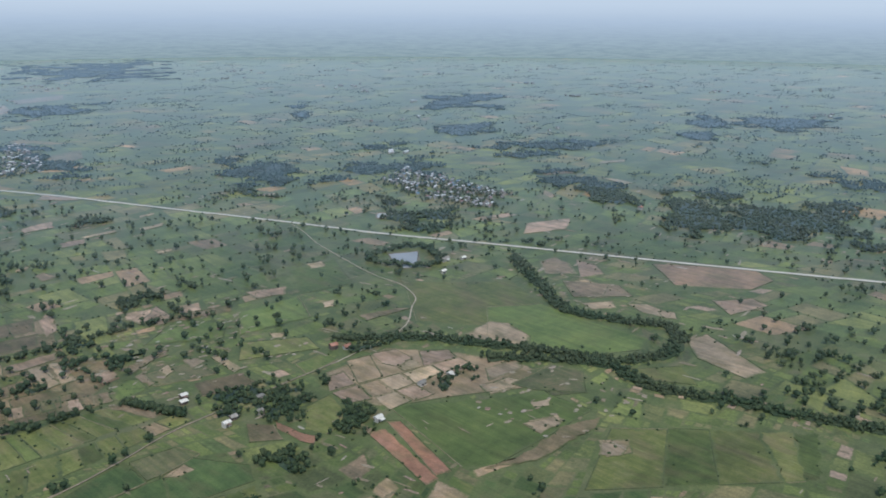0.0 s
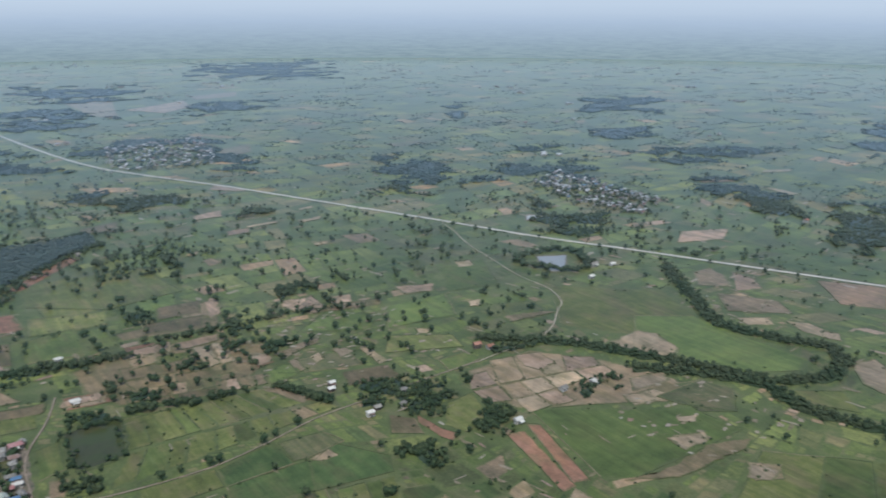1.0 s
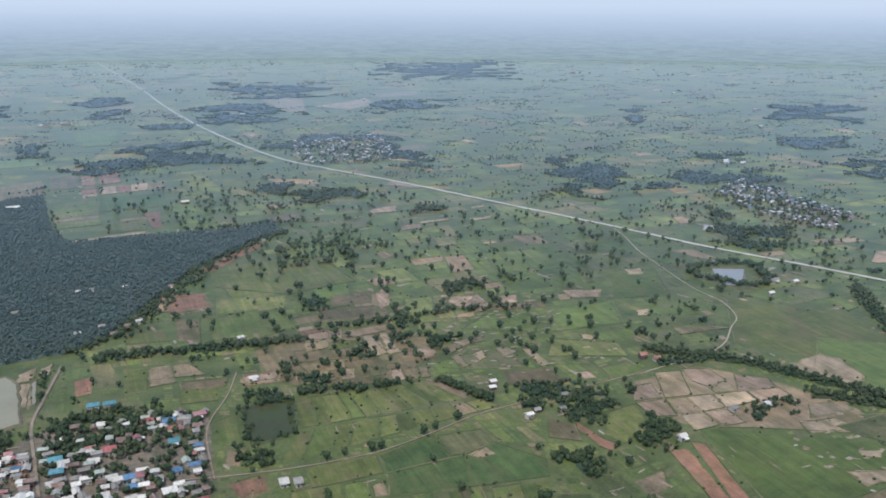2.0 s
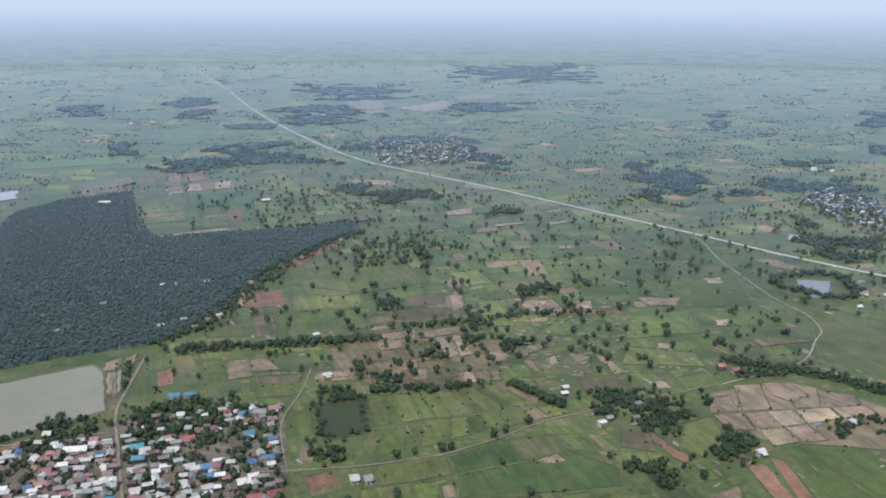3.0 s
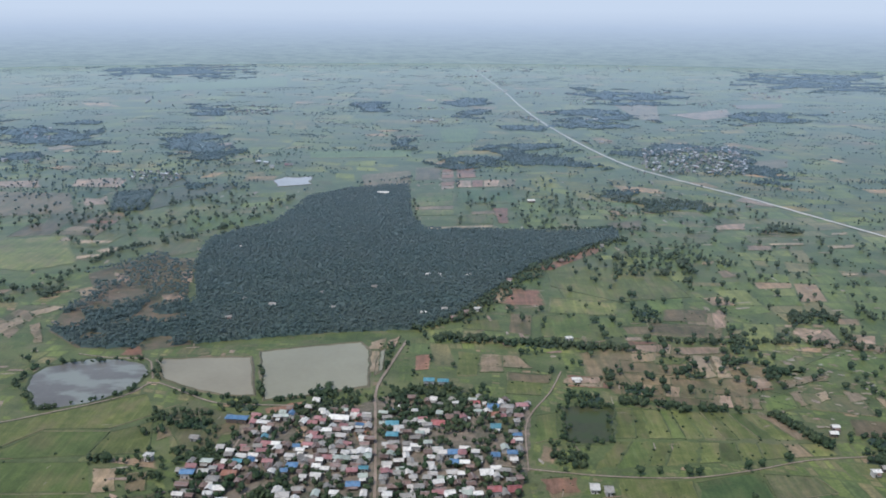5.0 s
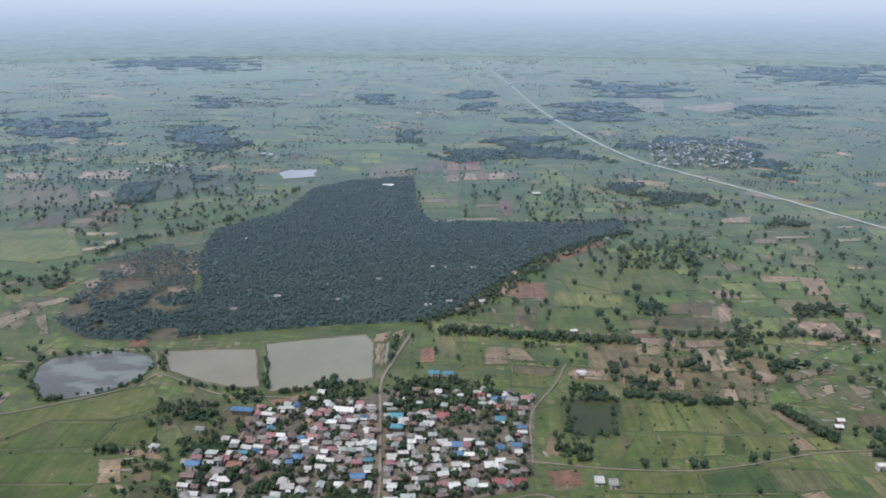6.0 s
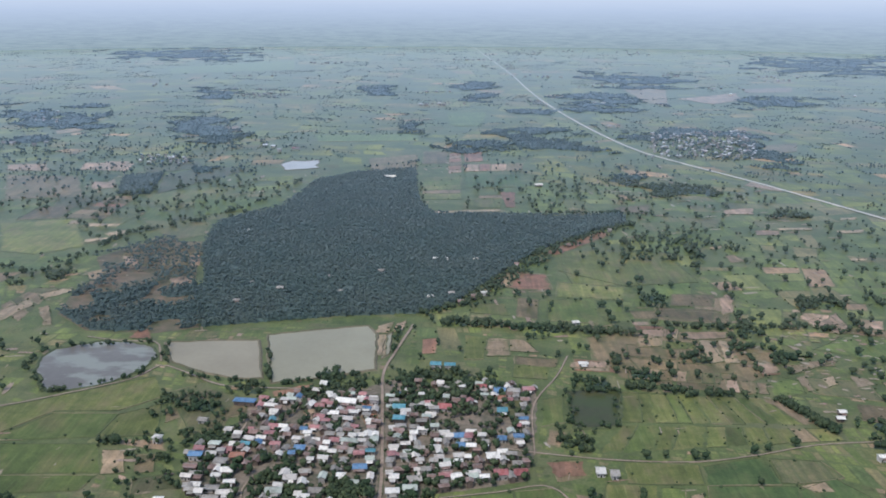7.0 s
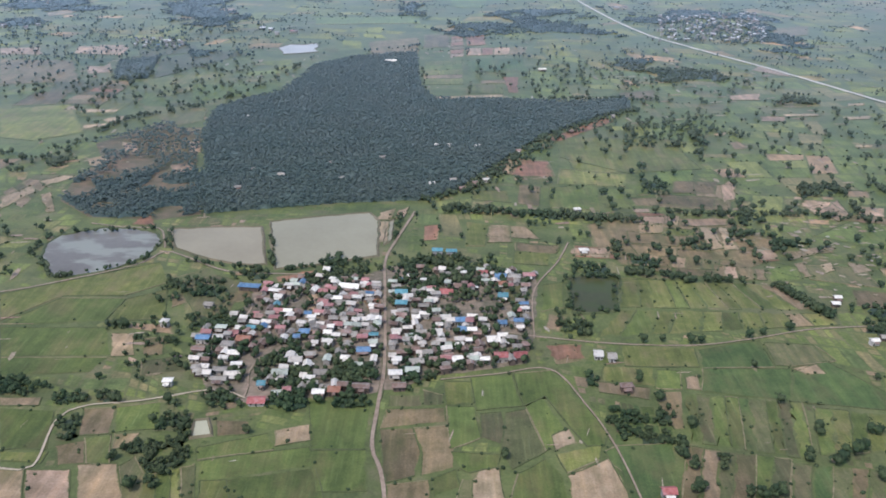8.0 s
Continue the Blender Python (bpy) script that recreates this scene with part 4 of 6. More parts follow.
plot("pink", (-51, 703), (-42, 711), (-44, 686), (-52, 682), bunds=0.6, rim=5.0)
plot("tan", (-67, 695), (-54, 706), (-57, 679), (-68, 679), bunds=0.6, rim=5.0)
plot("tan", (518, 2683), (663, 2742), (557, 2242), (517, 2350), bunds=0.6, rim=5.0)
plot("pink", (623, 2435), (839, 2591), (801, 2417), (691, 2309), bunds=0.6, rim=5.0)
plot("pink", (893, 2706), (1075, 2767), (1024, 2633), (874, 2593), bunds=0.6, rim=5.0)
plot("pink", (-606, 1443), (-565, 1445), (-547, 1381), (-588, 1379), bunds=0.6, rim=5.0)
plot("tan", (-847, 1776), (-815, 1841), (-788, 1786), (-821, 1731), bunds=0.6, rim=5.0)
plot("pink", (-533, 1830), (-480, 1865), (-449, 1786), (-521, 1767), bunds=0.6, rim=5.0)
plot("lime", (-1121, 3375), (-710, 3796), (-625, 3332), (-1035, 3109), bunds=0.6, rim=5.0)
plot("lime", (-22, 2103), (77, 2129), (56, 1890), (-13, 1887), bunds=0.6, rim=5.0)
plot("lime", (-286, 1740), (-77, 1772), (-73, 1686), (-274, 1664), bunds=0.6, rim=5.0)
plot("pink", (1162, 911), (1222, 888), (1194, 867), (1139, 892), bunds=0.6, rim=5.0)
plot("sand", (1322, 903), (1374, 881), (1354, 868), (1307, 893), bunds=0.6, rim=5.0)
plot("sand", (1193, 812), (1202, 795), (1196, 748), (1178, 750), bunds=0.6, rim=5.0)
plot("pink", (861, 699), (925, 673), (876, 642), (813, 665), bunds=0.6, rim=5.0)
plot("dull", (462, 385), (514, 386), (521, 360), (491, 335), (467, 366), bunds=0.6, rim=5.0)
plot("sand", (419, 337), (443, 329), (440, 319), (416, 319), bunds=0.6, rim=5.0)
plot("sand", (448, 355), (465, 348), (454, 341), (444, 349), bunds=0.6, rim=5.0)
plot("brown", (382, 310), (438, 315), (466, 305), (453, 299), (387, 299), (355, 316), bunds=0.6, rim=5.0)
plot("sand", (437, 284), (445, 268), (431, 264), (421, 275), bunds=0.6, rim=5.0)
plot("pink", (373, 1027), (404, 1027), (398, 1003), (368, 1004), bunds=0.6, rim=5.0)
plot("pink", (436, 714), (475, 701), (460, 680), (431, 692), bunds=0.6, rim=5.0)
plot("sand", (539, 752), (556, 748), (549, 729), (530, 732), bunds=0.6, rim=5.0)
plot("sand", (471, 635), (485, 634), (475, 619), (464, 622), bunds=0.6, rim=5.0)
plot("tan", (474, 583), (514, 573), (523, 563), (471, 567), bunds=0.6, rim=5.0)
plot("pink", (322, 709), (352, 740), (347, 698), (332, 687), bunds=0.6, rim=5.0)

# ---- the plain's other plots ----
def sector(x, y, margin=0.0):
    """Within the wide arc of country that the camera pans over."""
    a = math.degrees(math.atan2(x, y))
    return -34 - margin < a < 78 + margin


def split(q, rng, out):
    (a, b, c, d) = q
    area = abs((c - a).cross(d - b)) / 2
    mid = (a + b + c + d) / 4
    r = mid.length
    goal = (700 if r < 750 else 1100 if r < 1300 else 2600 if r < 2200 else 6500) * rng.uniform(0.6, 2.2)
    if area < goal:
        out.append(q)
        return
    t, u = rng.uniform(0.36, 0.64), rng.uniform(0.36, 0.64)
    if (b - a).length + (c - d).length > ((c - b).length + (d - a).length) * rng.uniform(0.7, 1.4):
        p, s = a.lerp(b, t), d.lerp(c, u)
        split((a, p, s, d), rng, out)
        split((p, b, c, s), rng, out)
    else:
        p, s = b.lerp(c, t), a.lerp(d, u)
        split((a, b, p, s), rng, out)
        split((s, p, c, d), rng, out)


rng = random.Random(5)
CELL = 320
knot = {}
for i in range(-11, 17):
    for j in range(-1, 17):
        turn = 0.22 * math.sin(i * 0.7 + j * 0.45)
        knot[i, j] = Vector((i * CELL + rng.uniform(-70, 70) + 90 * turn, j * CELL + rng.uniform(-70, 70)))
quads = []
for i in range(-11, 16):
    for j in range(-1, 16):
        q = [knot[i, j], knot[i + 1, j], knot[i + 1, j + 1], knot[i, j + 1]]
        if any(sector(p.x, p.y, 4) for p in q) and min(p.length for p in q) < 4900:
            split(q, rng, quads)
boxes = [(min(p[0] for p in t), max(p[0] for p in t), min(p[1] for p in t), max(p[1] for p in t), t) for t in TAKEN]


def taken(x, y):
    return any(x0 <= x <= x1 and y0 <= y <= y1 and inside(t, x, y) for x0, x1, y0, y1, t in boxes)


line_points = np.array([(p.x, p.y, w) for line, w in LINES for p in line])


def on_line(x, y, more=0.0):
    return bool((np.hypot(line_points[:, 0] - x, line_points[:, 1] - y) < line_points[:, 2] + more).any())


DARK_PLOTS = [(60, 320), (120, 480), (270, 480), (360, 330), (480, 320), (590, 170), (380, 130), (200, 260)]  # most plots within this outline get darker crops
near_v, near_f, far_v, far_f, edges, singles = [], [], [], [], [], []


def halves(q):
    a, b, c, d = q
    m = sum(q, Vector((0, 0))) / 4
    e, f, g, h = (a + b) / 2, (b + c) / 2, (c + d) / 2, (d + a) / 2
    return [(a, e, m, h), (e, b, f, m), (m, f, c, g), (h, m, g, d)]


def probes(q):
    mid = sum(q, Vector((0, 0))) / 4
    return [mid] + [k.lerp(mid, 0.06) for k in q] + [((q[k] + q[(k + 1) % 4]) / 2).lerp(mid, 0.06) for k in range(4)]


# plots that meet a known field, a road or a pond are cut smaller until they fit beside it
for _ in range(2):
    cut = []
    for q in quads:
        near = (q[0] + q[2]).length < 1900
        hits = [taken(p.x, p.y) or on_line(p.x, p.y, -1.0) for p in probes(q)] if near else []
        cut += halves(q) if any(hits) and not all(hits) and (q[0] - q[2]).length > 11 else [q]
    quads = cut
quads.sort(key=lambda q: (q[0] + q[2]).length)
for q in quads:
    mid = (q[0] + q[1] + q[2] + q[3]) / 4
    if mid.length > 4850 or not sector(mid.x, mid.y, 3) or mid.length < 290:
        continue
    gap = (0.9 if (q[0] - q[2]).length > 24 else 0.4) if mid.length < 1300 else 2.2
    p = [c + (mid - c).normalized() * gap * 1.4 for c in q]
    tests = [mid] + p + [(p[k] + p[(k + 1) % 4]) / 2 for k in range(4)]
    if any(taken(c.x, c.y) for c in tests):
        continue
    if (q[0] - q[2]).length > 26:
        edges += [(q[0], q[1]), (q[0], q[3])]
    low = inside(DARK_PLOTS, mid.x, mid.y)
    if rng.random() < 0.2 and not low:
        continue
    z = 0.07 + rng.uniform(0, 0.04)
    if len(singles) < 300:
        singles.append((p, z, FIELD[rng.choice(("deep", "deep", "deep", "green", "dull", "tan"))] if low else M["plot"]))
        continue
    v, f = (near_v, near_f) if mid.length < 1300 else (far_v, far_f)
    n, rim = len(v), 5.0 if mid.length < 1300 else 11.0
    v += [(c.x, c.y, z) for c in p] + [(c.x, c.y, z) for c in (k + (mid - k).normalized() * min(rim, (mid - k).length * 0.5) for k in p)]
    f += [(n + 4, n + 5, n + 6, n + 7)] + [(n + k, n + (k + 1) % 4, n + 4 + (k + 1) % 4, n + 4 + k) for k in range(4)]
farmland = new("farmland", mesh_of("farmland", near_v, near_f, M["patch"]))
tagged(farmland, "patchwork of small green and tan farm plots", "farmland", kind="stuff")
for p, z, crop in singles:
    part("plot", plot_mesh("plot", rounded(p, 0.8, 7, rng), z, 5.0, crop), farmland)
tagged(new("distant_farmland", mesh_of("distant_farmland", far_v, far_f, M["far_patch"])), "distant patchwork of green farm plots", "farmland", kind="stuff")


for ob in (farmland, bpy.data.objects["distant_farmland"]):
    ob.data.attributes.new("edge", "FLOAT", "POINT").data.foreach_set("value", [0.0, 0.0, 0.0, 0.0, 0.5, 0.5, 0.5, 0.5] * (len(ob.data.vertices) // 8))


# ---- trees ----
def ico(level):
    bm = bmesh.new()
    bmesh.ops.create_icosphere(bm, subdivisions=level, radius=1.0)
    v = np.array([tuple(x.co) for x in bm.verts])
    f = np.array([[x.index for x in g.verts] for g in bm.faces])
    bm.free()
    return v, f


ICO1, ICO2 = ico(1), ico(2)
OCTA = (np.array(((1, 0, 0), (0, 1, 0), (-1, 0, 0), (0, -1, 0), (0, 0, 1), (0, 0, -0.6))), np.array([(k, (k + 1) % 4, 4) for k in range(4)] + [((k + 1) % 4, k, 5) for k in range(4)]))
NR = np.random.RandomState(7)


def clump(shape, centre, size, rough=0.28):
    v, f = shape
    r = 1 + NR.uniform(-rough, rough, len(v))
    return v * r[:, None] * size + centre, f


def leaves(centre, size, count, leaf):
    """Loose leaf sprays round a crown, each a small bent pair of triangles."""
    d = NR.normal(size=(count, 3))
    d /= np.linalg.norm(d, axis=1)[:, None]
    at = centre + d * size * NR.uniform(0.8, 1.12, (count, 1))
    a, b = NR.normal(size=(2, count, 3)) * leaf
    v = np.stack([at - a, at + b, at + a, at - b * 0.6], 1).reshape(-1, 3)
    k = np.arange(count)[:, None] * 4
    return v, np.concatenate([k + [0, 1, 2], k + [0, 2, 3]])


def join(pieces):
    vs, fs, n = [], [], 0
    for v, f in pieces:
        vs.append(v)
        fs.append(f + n)
        n += len(v)
    return np.concatenate(vs), np.concatenate(fs)


def crown_full(kind):
    """A crown of a dozen uneven clumps and loose sprays; about 1 m in radius, base at z 0."""
    wide, tall = {"round": (1.0, 0.8), "tall": (0.72, 1.25), "flat": (1.2, 0.55)}[kind]
    pieces = []
    for k in range(11):
        a, r, h = NR.uniform(0, 6.28), math.sqrt(NR.uniform(0, 1)) * 0.72, NR.uniform(0.25, 1.25)
        s = NR.uniform(0.3, 0.48) * (1.1 - 0.3 * abs(h - 0.7))
        c = np.array((math.cos(a) * r * wide, math.sin(a) * r * wide, h * tall * 1.1))
        pieces.append(clump(ICO2, c, np.array((s, s, s * 0.8))))
        pieces.append(leaves(c, np.array((s, s, s * 0.8)), 20, 0.09))
    return join(pieces)


def crown_plain():
    """A compact lone crown: one large clump, a lesser one at its side, loose sprays."""
    pieces = [clump(ICO1, np.array((0, 0, 0.85)), np.array((0.78, 0.78, 0.72)), 0.22)]
    a, s = NR.uniform(0, 6.28), NR.uniform(0.42, 0.6)
    pieces.append(clump(ICO1, np.array((math.cos(a) * 0.5, math.sin(a) * 0.5, NR.uniform(0.5, 1.35))), np.array((s, s, s * 0.9)), 0.35))
    pieces.append(leaves(np.array((0, 0, 0.9)), np.array((0.9, 0.9, 0.85)), 10, 0.18))
    return join(pieces)


def trunk_mesh(seed):
    r = random.Random(seed)
    v, f = [], []

    def limb(p, q, r0, r1):
        n = len(v)
        d = (q - p).normalized()
        s = d.orthogonal().normalized()
        t = d.cross(s)
        for c, rad in ((p, r0), (p.lerp(q, 0.5) + s * r.uniform(-0.05, 0.05), (r0 + r1) / 2), (q, r1)):
            v.extend(c + (s * math.cos(k * 1.0472) + t * math.sin(k * 1.0472)) * rad for k in range(6))
        f.extend((n + 6 * h + k, n + 6 * h + (k + 1) % 6, n + 6 * h + 6 + (k + 1) % 6, n + 6 * h + 6 + k) for h in range(2) for k in range(6))

    fork = Vector((r.uniform(-0.06, 0.06), r.uniform(-0.06, 0.06), 0.75))
    limb(Vector((0, 0, -0.05)), fork, 0.09, 0.065)
    for k in range(4):
        a = k * 1.57 + r.uniform(-0.5, 0.5)
        limb(fork, Vector((math.cos(a) * 0.5, math.sin(a) * 0.5, r.uniform(1.2, 1.6))), 0.05, 0.02)
    return mesh_of("trunk", v, f, M["bark"])


CROWNS = [big_mesh("crown", *crown_full(k), M["leaf"]) for k in ("round", "tall", "flat", "round", "tall", "round", "flat")]
TRUNKS = [trunk_mesh(k) for k in range(3)]
PLAIN = [crown_plain() for _ in range(10)]
SPOTS = []  # x, y, crown radius, kind of place


def sow(pts, spacing, size, mark, keep=1.0, seed=0):
    """Tree places on a jittered grid within an outline."""
    r = random.Random(seed)
    x0, x1, y0, y1 = min(p[0] for p in pts), max(p[0] for p in pts), min(p[1] for p in pts), max(p[1] for p in pts)
    y = y0
    while y < y1:
        x = x0
        while x < x1:
            px, py = x + r.uniform(-0.62, 0.62) * spacing, y + r.uniform(-0.62, 0.62) * spacing
            if r.random() < keep and inside(pts, px, py):
                SPOTS.append((px, py, size * r.uniform(0.62, 1.38), mark))
            x += spacing
        y += spacing


sow(FOREST, 3.15, 1.95, "forest", 0.97, 1)
# the forest's near edge thins out into the meadows
edge_rng = random.Random(41)
for (ax, ay), (bx, by), trees, reach in (((223, 1056), (172, 1014), 45, 16), ((172, 1014), (94, 927), 80, 22), ((94, 927), (39, 826), 110, 26), ((39, 826), (-1, 750), 100, 24), ((-1, 750), (-32, 727), 30, 9)):
    length = math.hypot(bx - ax, by - ay)
    for _ in range(trees):
        k, away = edge_rng.random(), abs(edge_rng.gauss(0, 0.5)) * reach
        SPOTS.append((ax + (bx - ax) * k - (by - ay) / length * away, ay + (by - ay) * k + (bx - ax) / length * away, edge_rng.uniform(1.3, 2.7), "grove"))
sow(PLANTATION, 3.2, 1.7, "forest", 0.95, 4)
SCRUB_LOW = [(-361, 718), (-372, 775), (-330, 790), (-290, 815), (-257, 806), (-223, 688), (-258, 674), (-319, 679)]


def scrubby(x, y):
    return noise.noise(Vector((x * 0.03, y * 0.03, 6))) > -0.18


start = len(SPOTS)
sow(SCRUB_LOW, 3.4, 2.1, "forest", 0.9, 2)
SPOTS[start:] = [s for s in SPOTS[start:] if scrubby(s[0], s[1])]
start = len(SPOTS)
sow(SCRUB, 4.4, 2.3, "forest", 0.66, 3)
SPOTS[start:] = [s for s in SPOTS[start:] if noise.noise(Vector((s[0] * 0.02, s[1] * 0.03, 2))) > -0.25 and not inside(SCRUB_LOW, s[0], s[1])]
GROVES, WOODS = [], []


def grove(*pts):
    start = len(SPOTS)
    sow(pts, *((2.7, 1.75) if math.hypot(*pts[0]) < 540 else (3.1, 1.8)), "grove", 0.72, 10 + len(GROVES))
    SPOTS[start:] = [s for s in SPOTS[start:] if noise.noise(Vector((s[0], s[1], 2)) * 0.09) > -0.22]
    GROVES.append(pts)


def wooded(rings, x, y, far):
    """Woods thin out towards ragged edges and have glades."""
    p = Vector((x, y, 9)) * (0.009 if far else 0.017)
    thick = noise.noise(p) + 0.6 * noise.noise(p * 2.7)
    return thick > min((level for level, ring in rings if inside(ring, x, y)), default=9)


def wood(*pts):
    far = math.hypot(*pts[0]) > 1900
    start, mid = len(SPOTS), Vector((sum(p[0] for p in pts), sum(p[1] for p in pts))) / len(pts)
    rings = [(level, [tuple(mid + (Vector(p) - mid) * k) for p in pts]) for level, k in ((-0.38, 0.6), (-0.18, 0.9), (0.08, 1.15), (0.3, 1.5))]
    wide = rings[-1][1]
    sow(wide, 6.4 if far else 4.8, 2.3 if far else 2.2, "wood", 0.85, str(pts))
    SPOTS[start:] = [s for s in SPOTS[start:] if wooded(rings, s[0], s[1], far)]
    WOODS.append((wide, 9.0 if far else 6.0, lambda x, y: wooded(rings, x, y, far)))


grove((-3, 711), (99, 693), (150, 686), (149, 677), (97, 682), (-3, 696))
grove((90, 596), (118, 592), (116, 572), (88, 571))
grove((245, 699), (271, 708), (268, 676), (243, 673))
grove((260, 741), (267, 742), (256, 699), (248, 699))
grove((257, 642), (291, 643), (285, 626), (250, 623))
grove((185, 640), (210, 641), (204, 622), (180, 621))
grove((136, 610), (161, 605), (154, 584), (136, 587))
grove((128, 643), (140, 644), (135, 610), (124, 612))
grove((178, 785), (204, 780), (199, 744), (174, 751))
grove((331, 777), (355, 778), (345, 748), (322, 748))
grove((86, 401), (110, 400), (108, 388), (83, 387))
grove((89, 383), (119, 384), (116, 371), (88, 371))
grove((113, 404), (125, 402), (120, 382), (109, 382))
grove((292, 500), (343, 487), (313, 446), (293, 461))
grove((337, 439), (361, 423), (340, 399), (319, 412))
grove((266, 432), (292, 420), (272, 390), (266, 393))
grove((-190, 551), (-169, 560), (-165, 534), (-181, 529))
grove((-181, 501), (-147, 501), (-141, 486), (-174, 484))
grove((-101, 598), (-91, 606), (-84, 591), (-86, 571), (-96, 573))
grove((-171, 573), (-143, 576), (-137, 560), (-160, 556))
grove((-87, 573), (-68, 592), (-59, 584), (-64, 572))
grove((-95, 554), (-84, 564), (-80, 536), (-90, 532))
grove((238, 566), (252, 537), (259, 513), (253, 510), (244, 530), (233, 560))
grove((273, 533), (333, 520), (349, 505), (340, 469), (311, 460), (313, 487), (281, 511))
grove((275, 508), (296, 497), (284, 482), (270, 491))
grove((419, 532), (459, 514), (451, 508), (407, 517))
grove((368, 504), (374, 497), (360, 477), (356, 483))
grove((351, 452), (362, 436), (353, 418), (333, 421))
grove((318, 429), (356, 421), (342, 409), (312, 418))
grove((425, 438), (472, 430), (451, 408), (410, 413))
grove((-176, 358), (-162, 372), (-162, 392), (-147, 390), (-137, 355), (-142, 339), (-157, 341), (-161, 355))
grove((-220, 384), (-208, 388), (-200, 368), (-207, 364))
grove((-270, 423), (-245, 423), (-235, 405), (-262, 408))
grove((-234, 408), (-195, 413), (-189, 401), (-230, 398))
grove((74, 440), (87, 440), (85, 424), (76, 425))
grove((70, 515), (95, 511), (89, 481), (67, 484))
grove((261, 427), (296, 420), (297, 409), (258, 417))
grove((-270, 424), (-247, 426), (-235, 414), (-242, 407), (-261, 406))
grove((-171, 504), (-145, 493), (-141, 478), (-169, 485))
grove((-233, 495), (-219, 494), (-216, 485), (-229, 484))
sow([(170, 960), (300, 1050), (330, 950), (190, 890)], 8.5, 2.6, "field", 0.55, 60)
grove((331, 784), (378, 778), (367, 753), (319, 751))
grove((264, 431), (308, 421), (296, 410), (258, 420))
grove((-115, 438), (-89, 439), (-82, 397), (-103, 396))
grove((-82, 449), (-51, 443), (-54, 418), (-71, 424))
grove((-34, 450), (-5, 454), (-11, 433), (-34, 419))
grove((-22, 579), (17, 585), (17, 556), (-19, 551))
grove((-112, 569), (-71, 580), (-65, 559), (-106, 547))
grove((-38, 604), (4, 609), (4, 590), (-37, 587))
grove((-107, 397), (-88, 393), (-85, 409), (-90, 421), (-105, 422))
grove((-67, 399), (-48, 394), (-48, 411), (-70, 411))
grove((-144, 397), (-127, 397), (-127, 415), (-146, 417))
grove((-122, 440), (-103, 438), (-91, 448), (-94, 465), (-117, 472))
grove((-75, 430), (-47, 425), (-49, 443), (-71, 452))
grove((-17, 425), (-9, 431), (-8, 460), (-19, 460))
wood((434, 1155), (476, 1104), (450, 1064), (403, 1076))
wood((-1146, 2132), (-931, 2165), (-803, 1876), (-862, 1823), (-983, 1817))
wood((-902, 1706), (-837, 1716), (-785, 1629), (-858, 1619))
wood((-799, 2655), (-620, 2568), (-632, 2352), (-713, 2388))
wood((-665, 1972), (-552, 2046), (-457, 1770), (-574, 1692))
wood((-540, 1693), (-449, 1741), (-435, 1637), (-526, 1646))
wood((-133, 1898), (-78, 1936), (-64, 1803), (-119, 1778))
wood((42, 1808), (263, 1883), (256, 1787), (40, 1733))
wood((-17, 1675), (110, 1736), (263, 1673), (250, 1584), (37, 1575))
wood((142, 2154), (258, 2170), (237, 2045), (135, 2050))
wood((259, 2470), (488, 2571), (509, 2206), (359, 2132), (291, 2264))
wood((491, 3212), (782, 3119), (709, 2745), (521, 2700), (459, 2874))
wood((359, 1830), (461, 1851), (392, 1652), (349, 1718))
wood((473, 1851), (610, 1857), (609, 1743), (464, 1766))
wood((597, 1743), (601, 1623), (597, 1485), (557, 1443), (504, 1519))
wood((802, 2472), (1027, 2430), (870, 2224), (774, 2242))
wood((1475, 4150), (2005, 4082), (1601, 3241), (1229, 3411))
wood((-1686, 4328), (-1160, 4610), (-978, 3774), (-1512, 3941))
wood((-11, 2808), (141, 2892), (110, 2611), (7, 2605))
wood((-293, 2685), (-190, 2725), (-190, 2488), (-255, 2484))
wood((23, 2471), (123, 2520), (99, 2327), (30, 2324))
wood((257, 1383), (318, 1362), (282, 1276), (246, 1295))
wood((295, 1297), (395, 1280), (382, 1222), (286, 1219))
wood((-452, 1404), (-393, 1396), (-389, 1349), (-433, 1357))
wood((809, 1368), (887, 1333), (803, 1138), (689, 1094), (706, 1182))
wood((962, 1193), (1052, 1164), (1149, 1183), (991, 1028), (955, 1095), (871, 1107))
wood((818, 951), (844, 939), (786, 839), (733, 770), (722, 820))
wood((808, 842), (866, 829), (799, 757), (756, 765))
wood((1885, 1940), (2089, 1852), (1825, 1631), (1699, 1725))
wood((1463, 1454), (1583, 1401), (1464, 1300), (1364, 1344))
wood((1284, 1109), (1400, 1057), (1322, 1007), (1231, 1048))
wood((1174, 903), (1205, 842), (1109, 686), (1053, 624), (1006, 619), (1063, 739), (1086, 817))
wood((1420, 2031), (1489, 2032), (1258, 1711), (1225, 1748))
wood((1083, 1365), (1188, 1319), (1137, 1269), (1046, 1309))
wood((1147, 875), (1172, 811), (1114, 759), (1083, 820))
wood((1102, 659), (1213, 579), (1255, 412), (1087, 352), (1042, 418), (971, 552))
wood((1097, 747), (1137, 680), (1085, 649), (1049, 709))
wood((2118, 1106), (2249, 874), (2053, 801), (1909, 987))
wood((1358, 1190), (1540, 1042), (1457, 985), (1290, 1122))
wood((1510, 641), (1498, 456), (1404, 425), (1428, 510))
wood((1736, 1007), (1813, 936), (1702, 890), (1643, 945))
wood((1934, 1964), (2083, 1878), (1801, 1623), (1700, 1715))
